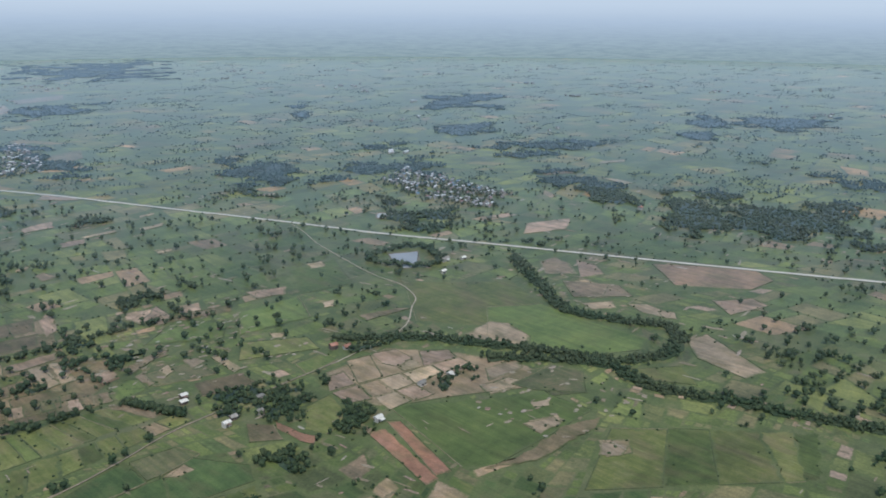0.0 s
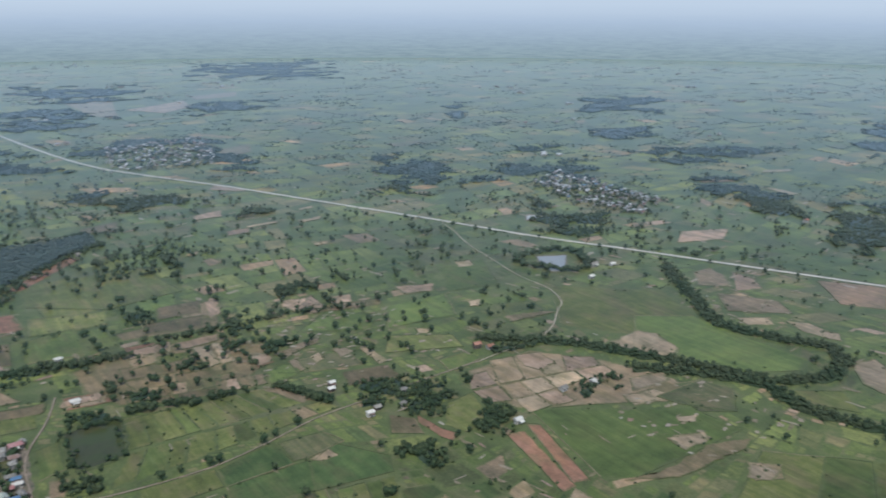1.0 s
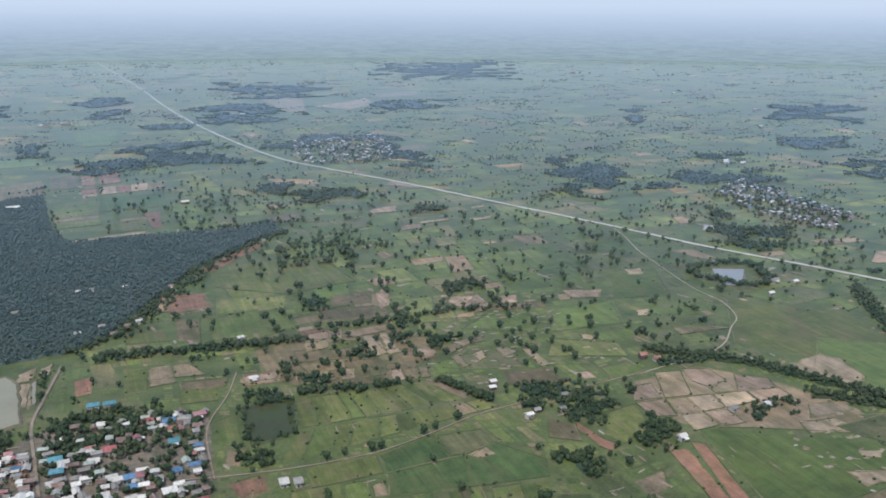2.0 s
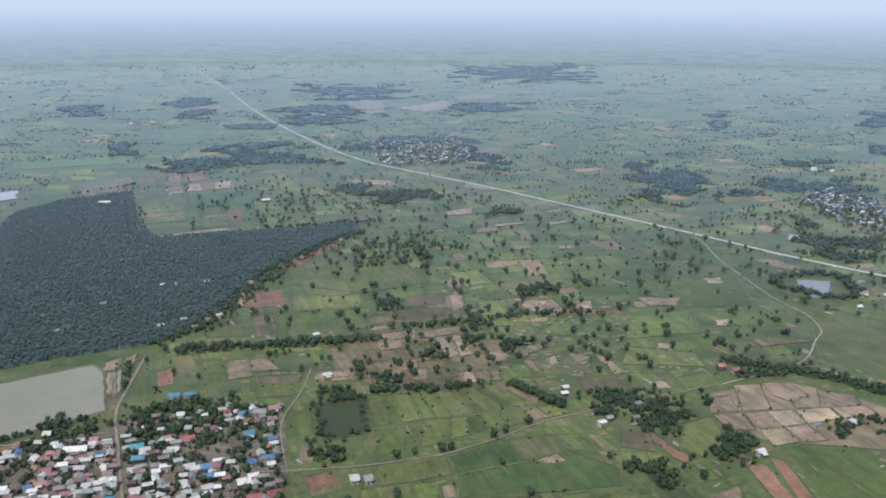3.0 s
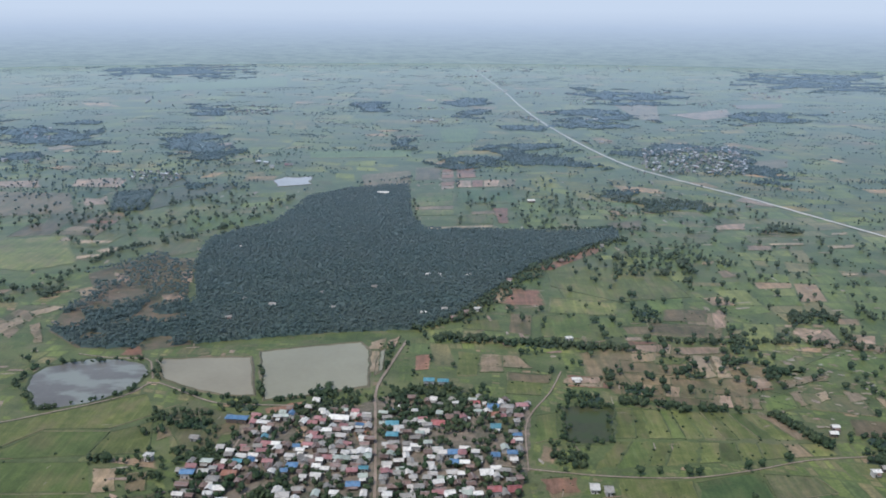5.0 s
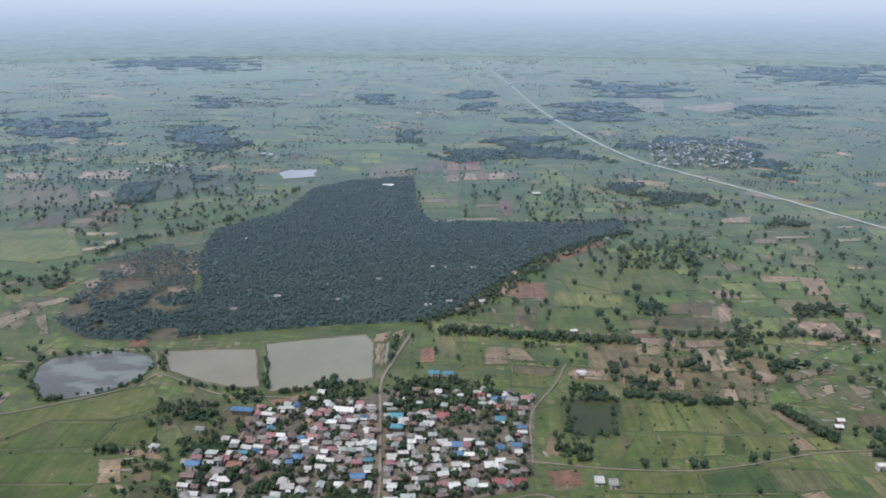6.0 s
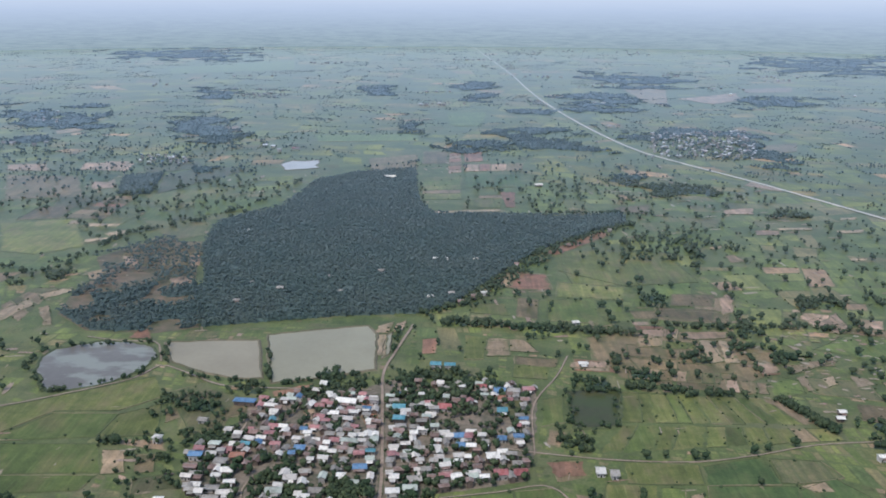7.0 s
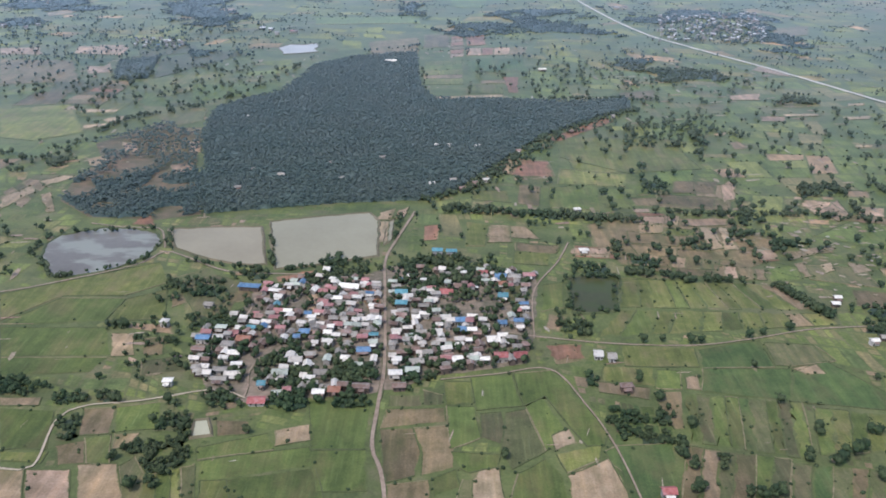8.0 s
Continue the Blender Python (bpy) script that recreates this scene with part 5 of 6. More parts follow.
# open wooded meadow between the forest and the highway
for outline, gap, keep in (([(60, 700), (102, 916), (200, 1060), (312, 1043), (551, 1078), (640, 860), (440, 640), (333, 599), (244, 577), (133, 593), (88, 624)], 18, 0.4),
                           ([(280, 706), (471, 647), (400, 560), (377, 496), (292, 533), (234, 562)], 17, 0.35), ([(-330, 1000), (-240, 1140), (-230, 1320), (-600, 1300), (-420, 900)], 20, 0.5), ([(-916, 1596), (-364, 1683), (-307, 1204), (-342, 1047), (-618, 1037)], 17, 0.5),
                           ([(92, 640), (160, 690), (240, 680), (240, 590), (120, 600)], 13, 0.45), ([(640, 330), (760, 420), (830, 300), (760, 120), (560, 140), (560, 260)], 24, 0.4), ([(300, 1090), (240, 1110), (100, 1110), (0, 1200), (60, 1500), (330, 1500), (480, 1200)], 22, 0.5)):
    start = len(SPOTS)
    sow(outline, gap, 2.9, "field", keep, 77 + gap)
    SPOTS[start:] = [s for s in SPOTS[start:] if noise.noise(Vector((s[0], s[1], 5)) * 0.012) > -0.22 and not on_line(s[0], s[1], 1)]
for x, y in ((122, 476), (134, 478), (152, 475), (159, 477), (192, 484), (202, 488), (222, 494), (130, 385), (119, 361), (123, 351), (138, 350), (198, 380), (184, 359), (118, 410), (110, 430), (-111, 376),
             (-148, 331), (-159, 331), (229, 382), (210, 364), (215, 344), (197, 356), (157, 331), (146, 331), (329, 578), (311, 560), (278, 395), (282, 404), (297, 396), (257, 415), (521, 701), (329, 760), (398, 638), (121, 369), (124, 356), (139, 356), (186, 363), (199, 384), (132, 389), (119, 412), (111, 435), (160, 333), (151, 330), (120, 332), (122, 335), (217, 349), (213, 367), (205, 365), (217, 369), (200, 357), (187, 410), (232, 384), (226, 383), (184, 448), (28, 357), (-150, 332), (-158, 327), (-175, 351), (-165, 383), (-158, 399), (-162, 401)):
    SPOTS.append((x, y, rng.uniform(2.6, 3.8), "field"))
for line, width in ((RIVER, 7), (RIVER_B, 6)):
    for p in line:
        for _ in range(13):
            SPOTS.append((p.x + rng.gauss(0, 0.6) * width, p.y + rng.gauss(0, 0.6) * width, rng.uniform(0.9, 2.4), "grove"))
pond_ring = [Vector((636, 692)) + Vector((math.cos(a), math.sin(a))) * (39 + 5 * math.sin(3 * a) + 4 * math.sin(17 * a)) for a in np.arange(0, 6.28, 0.055)]
for p in pond_ring:
    SPOTS.append((p.x, p.y, rng.uniform(2, 3.8), "grove"))

# trees among the houses and along the plots' edges
for _ in range(950):
    x, y = rng.uniform(-160, 62), rng.uniform(403, 588)
    if inside(VILLAGE, x, y) and not on_line(x, y, 1):
        SPOTS.append((x, y, rng.uniform(1.1, 3.0), "village"))
for _ in range(170):
    x, y = rng.uniform(-44, 34), rng.uniform(530, 602)
    if not on_line(x, y, 1.5):
        SPOTS.append((x, y, rng.uniform(1.4, 3.2), "village"))
for _ in range(210):
    x, y = rng.uniform(-165, 50), rng.uniform(398, 478)
    if not on_line(x, y, 1.5) and (inside(VILLAGE, x, y) or inside(VILLAGE, x, y + 12)) and noise.noise(Vector((x, y, 8)) * 0.03) > -0.2:
        SPOTS.append((x, y, rng.uniform(1.6, 3.2), "village"))
for _ in range(130):
    x, y = rng.uniform(-212, -146), rng.uniform(425, 560)
    if not on_line(x, y, 1.5) and noise.noise(Vector((x, y, 3)) * 0.025) > 0.0:
        SPOTS.append((x, y, rng.uniform(1.2, 2.8), "village"))
for a, b in edges:
    mid, length = (a + b) / 2, (b - a).length
    r = mid.length
    thick = noise.noise(Vector((mid.x, mid.y, 0)) * 0.004) + 0.25
    many = (1.2 if r < 1400 else 1.0 if r < 2400 else 0.45) * max(0.12, thick * 2.2)
    for _ in range(int(many + rng.random())):
        p = a.lerp(b, rng.random()) + Vector((rng.gauss(0, 2), rng.gauss(0, 2)))
        if not taken(p.x, p.y) and not on_line(p.x, p.y, 2):
            size = rng.uniform(1.7, 3.4) * (1.0 if r < 1150 else 0.72)
            SPOTS.append((p.x, p.y, size, "field"))
            if rng.random() < 0.18:
                for _ in range(rng.randint(1, 4)):
                    SPOTS.append((p.x + rng.gauss(0, 5), p.y + rng.gauss(0, 5), size * rng.uniform(0.7, 1.1), "field"))
    if r > 1200 and rng.random() < 0.1:
        for k in range(int(length / 7)):
            if rng.random() < 0.8:
                p = a.lerp(b, k * 7 / length)
                if not taken(p.x, p.y) and not on_line(p.x, p.y, 2):
                    SPOTS.append((p.x + rng.gauss(0, 1.5), p.y + rng.gauss(0, 1.5), rng.uniform(1.3, 2.4), "wood"))
# distant copses
for _ in range(900):
    a, r = math.radians(rng.uniform(-33, 77)), rng.uniform(1250, 4700)
    c, turn, n = Vector((math.sin(a), math.cos(a))) * r, rng.uniform(-0.5, 0.5), rng.randint(5, 30)
    if taken(c.x, c.y) or on_line(c.x, c.y, 25):
        continue
    for _ in range(n):
        u, w = rng.gauss(0, 0.45) * n * 3.4, rng.gauss(0, 0.4) * n * 1.4
        SPOTS.append((c.x + u * math.cos(turn) - w * math.sin(turn), c.y + u * math.sin(turn) + w * math.cos(turn), rng.uniform(1.2, 2.3), "wood"))

# bushes on the pond banks and rough ground
for _ in range(150):
    x, y = rng.uniform(-215, -140), rng.uniform(415, 560)
    if not on_line(x, y, 2) and noise.noise(Vector((x, y, 1)) * 0.03) > -0.1:
        SPOTS.append((x, y, rng.uniform(0.9, 2.4), "village"))
for a, b, many in (((-330, 598), (-299, 560), 14), ((-330, 640), (-255, 654), 22), ((-240, 590), (-235, 645), 12), ((-205, 590), (-142, 574), 26), ((-136, 574), (-62, 598), 30), ((-153, 655), (-140, 582), 22), ((-300, 557), (-245, 585), 16), ((-335, 600), (-333, 640), 14), ((-235, 640), (-226, 612), 8), ((-48, 690), (-50, 630), 14)):
    for _ in range(many):
        p = Vector(a).lerp(Vector(b), rng.random())
        SPOTS.append((p.x + rng.gauss(0, 1.2), p.y + rng.gauss(0, 1.2), rng.uniform(1.0, 2.6), "village"))

for a, b, many in (((82, 518), (83, 570), 18), ((85, 571), (121, 571), 16), ((82, 517), (112, 518), 16), ((120, 566), (112, 521), 5)):
    for _ in range(many):
        p = Vector(a).lerp(Vector(b), rng.random())
        SPOTS.append((p.x + rng.gauss(0, 2.0), p.y + rng.gauss(0, 1.6), rng.uniform(0.9, 2.4), "grove"))

for a, b, many in (((-328, 1045), (-267, 1166), 26), ((-397, 989), (-328, 1045), 34), ((-267, 1166), (-226, 1364), 18), ((-410, 928), (-397, 989), 20), ((-156, 1405), (-64, 1459), 20), ((110, 1104), (231, 1102), 40), ((-3, 706), (152, 683), 120), ((186, 703), (240, 697), 34),
                   ((240, 697), (306, 701), 30),
                   ((306, 701), (367, 684), 28),
                   ((237, 677), (237, 600), 30),
                   ((125, 577), (196, 566), 46),
                   ((196, 566), (231, 562), 9),
                   ((369, 813), (356, 692), 26),
                   ((407, 809), (403, 755), 12),
                   ((130, 608), (285, 672), 10),
                   ((258, 995), (273, 899), 26),
                   ((187, 896), (278, 903), 22),
                   ((212, 1102), (360, 1089), 30),
                   ((405, 1094), (470, 1090), 26),
                   ((20, 1544), (16, 1110), 14),
                   ((-51, 1280), (-43, 1114), 14), ((234, 562), (258, 511), 50)):
    for _ in range(many):
        p = Vector(a).lerp(Vector(b), rng.random())
        SPOTS.append((p.x + rng.gauss(0, 1.8), p.y + rng.gauss(0, 2.6), rng.uniform(1.4, 3.2), "grove"))

HOUSE_SPOTS, CLEARINGS = [], []

# openings in the forest
for _ in range(46):
    x, y = rng.uniform(-260, 120), rng.uniform(690, 1000)
    if inside(FOREST, x, y) and (y < 840 or rng.random() < 0.35):
        HOUSE_SPOTS.append((x, y, rng.uniform(2.5, 5.5)))
        if rng.random() < 0.4:
            CLEARINGS.append((x, y))

WATER = [(-340, 555), (-340, 700), (-40, 700), (-40, 570)]
WATER_B = [(78, 512), (78, 577), (125, 577), (125, 512)]

# ---- bare flecks and bushes between the plots ----
fleck_v, fleck_f = [], []


def blotch(c, turn, long, wide, z):
    """One bare spot with a ragged, squarish outline."""
    n = len(fleck_v)
    for k in range(16):
        t = k * 0.3927
        u, w = (math.copysign(abs(f) ** 0.6, f) * r * rng.uniform(0.62, 1.08) for f, r in ((math.cos(t), long), (math.sin(t), wide)))
        fleck_v.append((c.x + u * math.cos(turn) - w * math.sin(turn), c.y + u * math.sin(turn) + w * math.cos(turn), z))
    fleck_f.append(tuple(range(n, n + 16)))


bushes = []
# bare soil and straw; thin pale ones also stand in for water glints
while len(fleck_f) < 760:
    a, r = math.radians(rng.uniform(-32, 76)), math.sqrt(rng.uniform(330 ** 2, 1500 ** 2))
    c = Vector((math.sin(a), math.cos(a))) * r
    if noise.noise(Vector((c.x, c.y, 21)) * 0.007) < rng.uniform(-0.25, 0.35) or taken(c.x, c.y) and (c.x < 300 or rng.random() < 0.8):
        continue
    turn, long, wide = rng.choice((0.1, 0.25, 1.65, 1.8)) + rng.uniform(-0.15, 0.15), rng.uniform(3, 13) * min(1, r / 700), rng.uniform(0.8, 3.2) * min(1, r / 800)
    if inside(FOREST, *c) or inside(VILLAGE, *c) or on_line(c.x, c.y, 4):
        continue
    blotch(c, turn, long * 0.9, wide * 0.9, (0.47 if taken(c.x, c.y) else 0.36) + 0.0001 * len(fleck_f))
while len(fleck_f) < 800:
    a, r = math.radians(rng.uniform(-32, 60)), math.sqrt(rng.uniform(320 ** 2, 640 ** 2))
    c = Vector((math.sin(a), math.cos(a))) * r
    if not taken(c.x, c.y) or inside(VILLAGE, *c) or on_line(c.x, c.y, 3) or noise.noise(Vector((c.x, c.y, 40)) * 0.02) < -0.05 or (c - Vector((-137, 379))).length < 13 or inside(WATER, *c) or inside(WATER_B, *c):
        continue
    turn = rng.choice((0.1, 0.2, 1.35, 1.45)) + rng.uniform(-0.12, 0.12)
    blotch(c, turn, rng.uniform(1.5, 7), rng.uniform(0.2, 0.55), 0.475 + 0.0001 * (len(fleck_f) - 750))
# pale straw and washed-out sand in two open stretches
for many, (x0, x1, y0, y1) in ((150, (225, 400, 540, 690)), (50, (400, 520, 300, 400)), (60, (280, 420, 620, 720)), (40, (-420, -330, 700, 900)), (50, (640, 780, 430, 580))):
    for _ in range(many):
        c, turn = Vector((rng.uniform(x0, x1), rng.uniform(y0, y1))), rng.uniform(-1.0, 0.6)
        if on_line(c.x, c.y, 2):
            continue
        blotch(c, turn, rng.uniform(1.2, 4.5), rng.uniform(0.7, 2.4), 0.5 + 0.0001 * (len(fleck_f) - 900))
tagged(new("bare_ground", mesh_of("bare_ground", fleck_v, fleck_f, M["fleck"])), "pale bare and stubble patches among green plots", "soil", kind="stuff")
for a, b in edges:
    if (a + b).length < 2300:
        for _ in range(rng.randint(0, 3)):
            p = a.lerp(b, rng.random())
            if not taken(p.x, p.y):
                bushes.append((p.x + rng.gauss(0, 1), p.y + rng.gauss(0, 1), rng.uniform(0.6, 1.4), "bush"))
for ob in PLOTS:
    pts = [v.co for v in ob.data.vertices]
    for _ in range(3):
        p = rng.choice(pts)
        bushes.append((p.x + rng.gauss(0, 1.2), p.y + rng.gauss(0, 1.2), rng.uniform(0.5, 1.25), "bush"))

# ---- houses ----
def gable(w, d, h, rise, over):
    """A pitched roof with thickness, ridge along x."""
    x, y, t = w / 2 + over, d / 2 + over, 0.12
    drop = rise * over / (d / 2)
    v = []
    for k in (0, t):
        v += [(-x, -y, h - drop + k), (x, -y, h - drop + k), (x, 0, h + rise + k), (-x, 0, h + rise + k), (x, y, h - drop + k), (-x, y, h - drop + k)]
    return v, [(6, 7, 8, 9), (9, 8, 10, 11), (1, 0, 3, 2), (2, 3, 5, 4), (0, 1, 7, 6), (4, 5, 11, 10), (1, 2, 8, 7), (2, 4, 10, 8), (3, 0, 6, 9), (5, 3, 9, 11)]


def hip(w, d, h, rise, over):
    x, y, t, k = w / 2 + over, d / 2 + over, 0.12, max(w / 2 - d / 2, 0.2)
    v = [(-x, -y, h), (x, -y, h), (x, y, h), (-x, y, h), (-x, -y, h + t), (x, -y, h + t), (x, y, h + t), (-x, y, h + t), (-k, 0, h + rise + t), (k, 0, h + rise + t)]
    return v, [(3, 2, 1, 0), (0, 1, 5, 4), (1, 2, 6, 5), (2, 3, 7, 6), (3, 0, 4, 7), (4, 5, 9, 8), (5, 6, 9), (6, 7, 8, 9), (7, 4, 8)]


def lean(x0, x1, y0, y1, z0, z1):
    v = [(x0, y0, z0), (x1, y0, z0), (x1, y1, z1), (x0, y1, z1)]
    return v + [(a, b, c + 0.1) for a, b, c in v], [(3, 2, 1, 0), (4, 5, 6, 7), (0, 1, 5, 4), (1, 2, 6, 5), (2, 3, 7, 6), (3, 0, 4, 7)]


COLOURS = {"cream": "cream-coloured sheet metal roof", "white": "white-grey sheet metal roof", "grey": "grey sheet metal roof", "brown": "rusty brown metal roof", "rust": "brown tiled roof", "mint": "pale greenish metal roof", "blue": "blue sheet metal roof", "teal": "teal metal roof",
           "red": "red metal roof", "pink": "faded pinkish roof", "orange": "orange tiled roof"}


def house(x, y, w, d, turn, colour, rng, group):
    h, rise = rng.uniform(2.8, 4.6), d * rng.uniform(0.18, 0.3)
    ob = base("house", x, y, 0, turn)
    wood = colour in ("brown", "rust") or rng.random() < 0.3
    where = "in the dense village" if group == "village houses" else "beside farm fields"
    tagged(ob, f"small {'wooden' if wood else 'plastered'} house with {COLOURS[colour]} {where}", "house", group)
    v, f = box(-w / 2, w / 2, -d / 2, d / 2, 0, h)
    v += [(-w / 2, 0, h + rise * 0.96), (w / 2, 0, h + rise * 0.96)]
    f = [g for g in f if g != (4, 5, 6, 7)]
    style = hip if rng.random() < 0.22 and w > d * 1.1 else gable
    f += [(4, 7, 8), (6, 5, 9)] if style is gable else []
    part("wall", mesh_of("wall", v, f, M["wood_wall" if wood else "wall"]), ob)
    over = rng.uniform(0.5, 0.9)
    roof = part("roof", mesh_of("roof", *style(w, d, h, rise, over), ROOF[colour]), ob)
    if style is gable:
        part("ridge_cap", mesh_of("ridge_cap", *box(-w / 2 - over, w / 2 + over, -0.16, 0.16, h + rise + 0.06, h + rise + 0.2), ROOF["grey" if colour in ("brown", "rust") else colour]), roof)
    dw = rng.uniform(-0.3, 0.3) * w
    part("door", mesh_of("door", *box(dw - 0.5, dw + 0.5, -d / 2 - 0.05, -d / 2 + 0.02, 0, 2.05), M["dark"]), ob)
    for s in (-0.34, 0.36):
        if abs(s * w - dw) > 1.2:
            part("window", mesh_of("window", *box(s * w - 0.55, s * w + 0.55, -d / 2 - 0.05, -d / 2 + 0.02, 1.0, 2.1), M["dark"]), ob)
    if rng.random() < 0.55:
        near, deep = -d / 2 - 0.3, rng.uniform(1.6, 2.8)
        a, b = sorted((rng.uniform(-0.5, -0.1) * w, rng.uniform(0.2, 0.5) * w))
        part("porch_roof", mesh_of("porch_roof", *lean(a, b, near - deep, near, h * 0.66, h * 0.84), ROOF[rng.choice([colour, "grey", "brown", "white"])]), ob)
        for px in (a + 0.15, b - 0.15):
            part("post", mesh_of("post", *box(px - 0.08, px + 0.08, near - deep + 0.1, near - deep + 0.26, 0, h * 0.67), M["wood_wall"]), ob)
    return ob


def clear(x, y, gap):
    return all((x - a) ** 2 + (y - b) ** 2 > (gap + c) ** 2 for a, b, c in HOUSE_SPOTS)


def street_turn(x, y):
    return 5 * math.sin(y * 0.02) + (4 if x > -45 else -3)


rng = random.Random(11)


def known(colour, x, y, w, d, group="village houses"):
    house(x, y, w * 0.86, d * 0.86, street_turn(x, y) + rng.uniform(-6, 6), colour, rng, group)
    HOUSE_SPOTS.append((x, y, max(w, d) * 0.48))


def outlying(*given):
    known(*given, "outlying houses")


known("white", -76, 546, 16, 7)
known("white", -96, 574, 5, 6)
known("blue", -148, 544, 17, 6)
known("white", -128, 538, 10, 5)
known("teal", -38, 538, 9, 6)
known("teal", -37, 520, 8, 6)
known("pink", -77, 492, 7, 6)
known("blue", -98, 481, 7, 6)
known("orange", -135, 471, 10, 7)
known("blue", -57, 460, 9, 6)
known("red", 21, 573, 7, 7)
known("red", -6, 540, 10, 8)
known("teal", -14, 609, 9, 6)
known("teal", -3, 609, 9, 6)
known("blue", 34, 567, 9, 7)
known("grey", 44, 566, 10, 7)
known("pink", 55, 568, 9, 6)
known("teal", 34, 534, 7, 6)
known("orange", 34, 555, 7, 6)
known("blue", 3, 499, 9, 6)
known("blue", 5, 486, 6, 6)
known("blue", 32, 497, 6, 6)
known("blue", 43, 497, 7, 5)
known("white", -6, 502, 7, 7)
known("white", 25, 472, 9, 8)
known("red", 29, 453, 9, 7)
known("red", 41, 454, 9, 8)
known("white", 2, 450, 7, 7)
known("red", -112, 403, 10, 7)
known("orange", -69, 413, 7, 6)
known("white", -78, 411, 7, 5)
known("brown", -54, 417, 11, 6)
known("grey", -80, 433, 8, 6)
known("mint", -104, 431, 10, 6)
known("cream", -97, 445, 8, 6)
known("white", -35, 432, 8, 5)
known("mint", -25, 436, 9, 6)
known("grey", -23, 447, 9, 6)
known("brown", -32, 419, 8, 5)
known("blue", -161, 470, 9, 6)
known("white", -152, 473, 7, 5)
known("grey", -144, 464, 8, 6)
known("rust", -160, 456, 9, 5)
known("cream", -160, 447, 7, 4)
known("mint", -153, 484, 8, 5)
known("white", -137, 454, 8, 6)
known("white", -142, 447, 6, 4)
known("grey", -141, 434, 9, 4)
known("cream", -132, 429, 10, 4)
known("grey", -139, 424, 10, 4)
known("white", -132, 439, 7, 4)
outlying("white", -168, 420, 5.6, 4)
outlying("white", 90, 458, 5.6, 8)
outlying("grey", 98, 455, 4.8, 7.2)
outlying("red", 105, 329, 7.2, 5.6)
outlying("white", 270, 478, 6, 4.4)
outlying("white", 102, 616, 7, 4.6)
outlying("white", -192, 490, 5.6, 4.8)
outlying("white", 266, 530, 5.4, 4.4)
outlying("brown", 101, 421, 8, 4.8)
outlying("white", -21, 887, 5.6, 4.8)
outlying("white", -8, 888, 5.6, 4.8)
outlying("white", 22, 889, 7.2, 5.6)
outlying("white", -103, 1320, 19.2, 7.2)
outlying("grey", -112, 780, 6.4, 4.8)
outlying("grey", -171, 785, 6.4, 4.8)
outlying("white", -23, 765, 5.6, 4.8)
outlying("white", 29, 779, 6.4, 4.8)
outlying("grey", 279, 484, 5, 4.2)
outlying("grey", 310, 497, 6.4, 4.8)
outlying("white", 271, 539, 5.6, 4.8)
outlying("orange", 408, 536, 7.2, 5.6)
outlying("orange", 416, 528, 6.4, 4.8)
outlying("white", 624, 620, 6.4, 4.4)
outlying("grey", 657, 650, 12, 4.8)
outlying("white", 439, 428, 4.8, 4)
outlying("grey", 412, 432, 6.4, 4.8)
outlying("white", 127, 1273, 12.8, 6.4)
outlying("orange", 1038, 635, 8, 6.4)
outlying("white", 108, 704, 6.4, 4.8)
outlying("grey", -3, 775, 5.6, 4.8)
outlying("grey", -170, 517, 6.4, 4.8)
outlying("grey", -125, 506, 6.4, 4.8)
outlying("grey", -166, 474, 6.4, 4.8)
outlying("grey", 297, 478, 4.8, 4)
outlying("white", 350, 411, 6.4, 4.8)
outlying("white", 678, 642, 7, 4.6)
for spot in ((66, 868), (132, 948), (190, 1012), (18, 768), (6, 752)):
    outlying(rng.choice(("grey", "rust", "brown")), *spot, rng.uniform(4, 6), rng.uniform(3.6, 4.6))
LEAFY, LEAFY_B = [(-48, 604), (20, 609), (21, 550), (-26, 540), (-44, 559)], [(-130, 448), (-89, 476), (-49, 477), (-44, 419), (-119, 411)]  # parts of the village under trees
CHANCE = ["white"] * 12 + ["cream"] * 8 + ["grey"] * 9 + ["mint"] * 4 + ["brown"] * 8 + ["rust"] * 5 + ["pink"] * 5 + ["teal", "blue"]
for row in range(31):
    for col in range(38):
        x, y = -166 + col * 6.0 + rng.uniform(-2.2, 2.2) + (row % 2) * 3.0, 406 + row * 6.1 + rng.uniform(-1.9, 1.9)
        w, d = rng.uniform(3.3, 6.4), rng.uniform(2.9, 4.4)
        green = noise.noise(Vector((x * 0.02, y * 0.02, 3.0)))
        if not inside(VILLAGE, x, y) or on_line(x, y, 1.5) or not clear(x, y, 2.0) or (any(inside(g, x, y) for g in GROVES) and rng.random() < 0.55):
            continue
        if green > (0.26 if y > 470 else 0.2) or rng.random() < (0.6 if inside(LEAFY, x, y) else 0.5 if inside(LEAFY_B, x, y) else 0.27):
            continue
        house(x, y, w, d, street_turn(x, y) + rng.choice((0, 0, 90)) + rng.uniform(-9, 9), rng.choice(CHANCE), rng, "village houses")
        HOUSE_SPOTS.append((x, y, 2.5))

for x, y in CLEARINGS:
    house(x, y, rng.uniform(3.6, 6), rng.uniform(3, 4.4), rng.uniform(0, 180), rng.choice(("white", "grey", "cream", "grey")), rng, "forest houses")

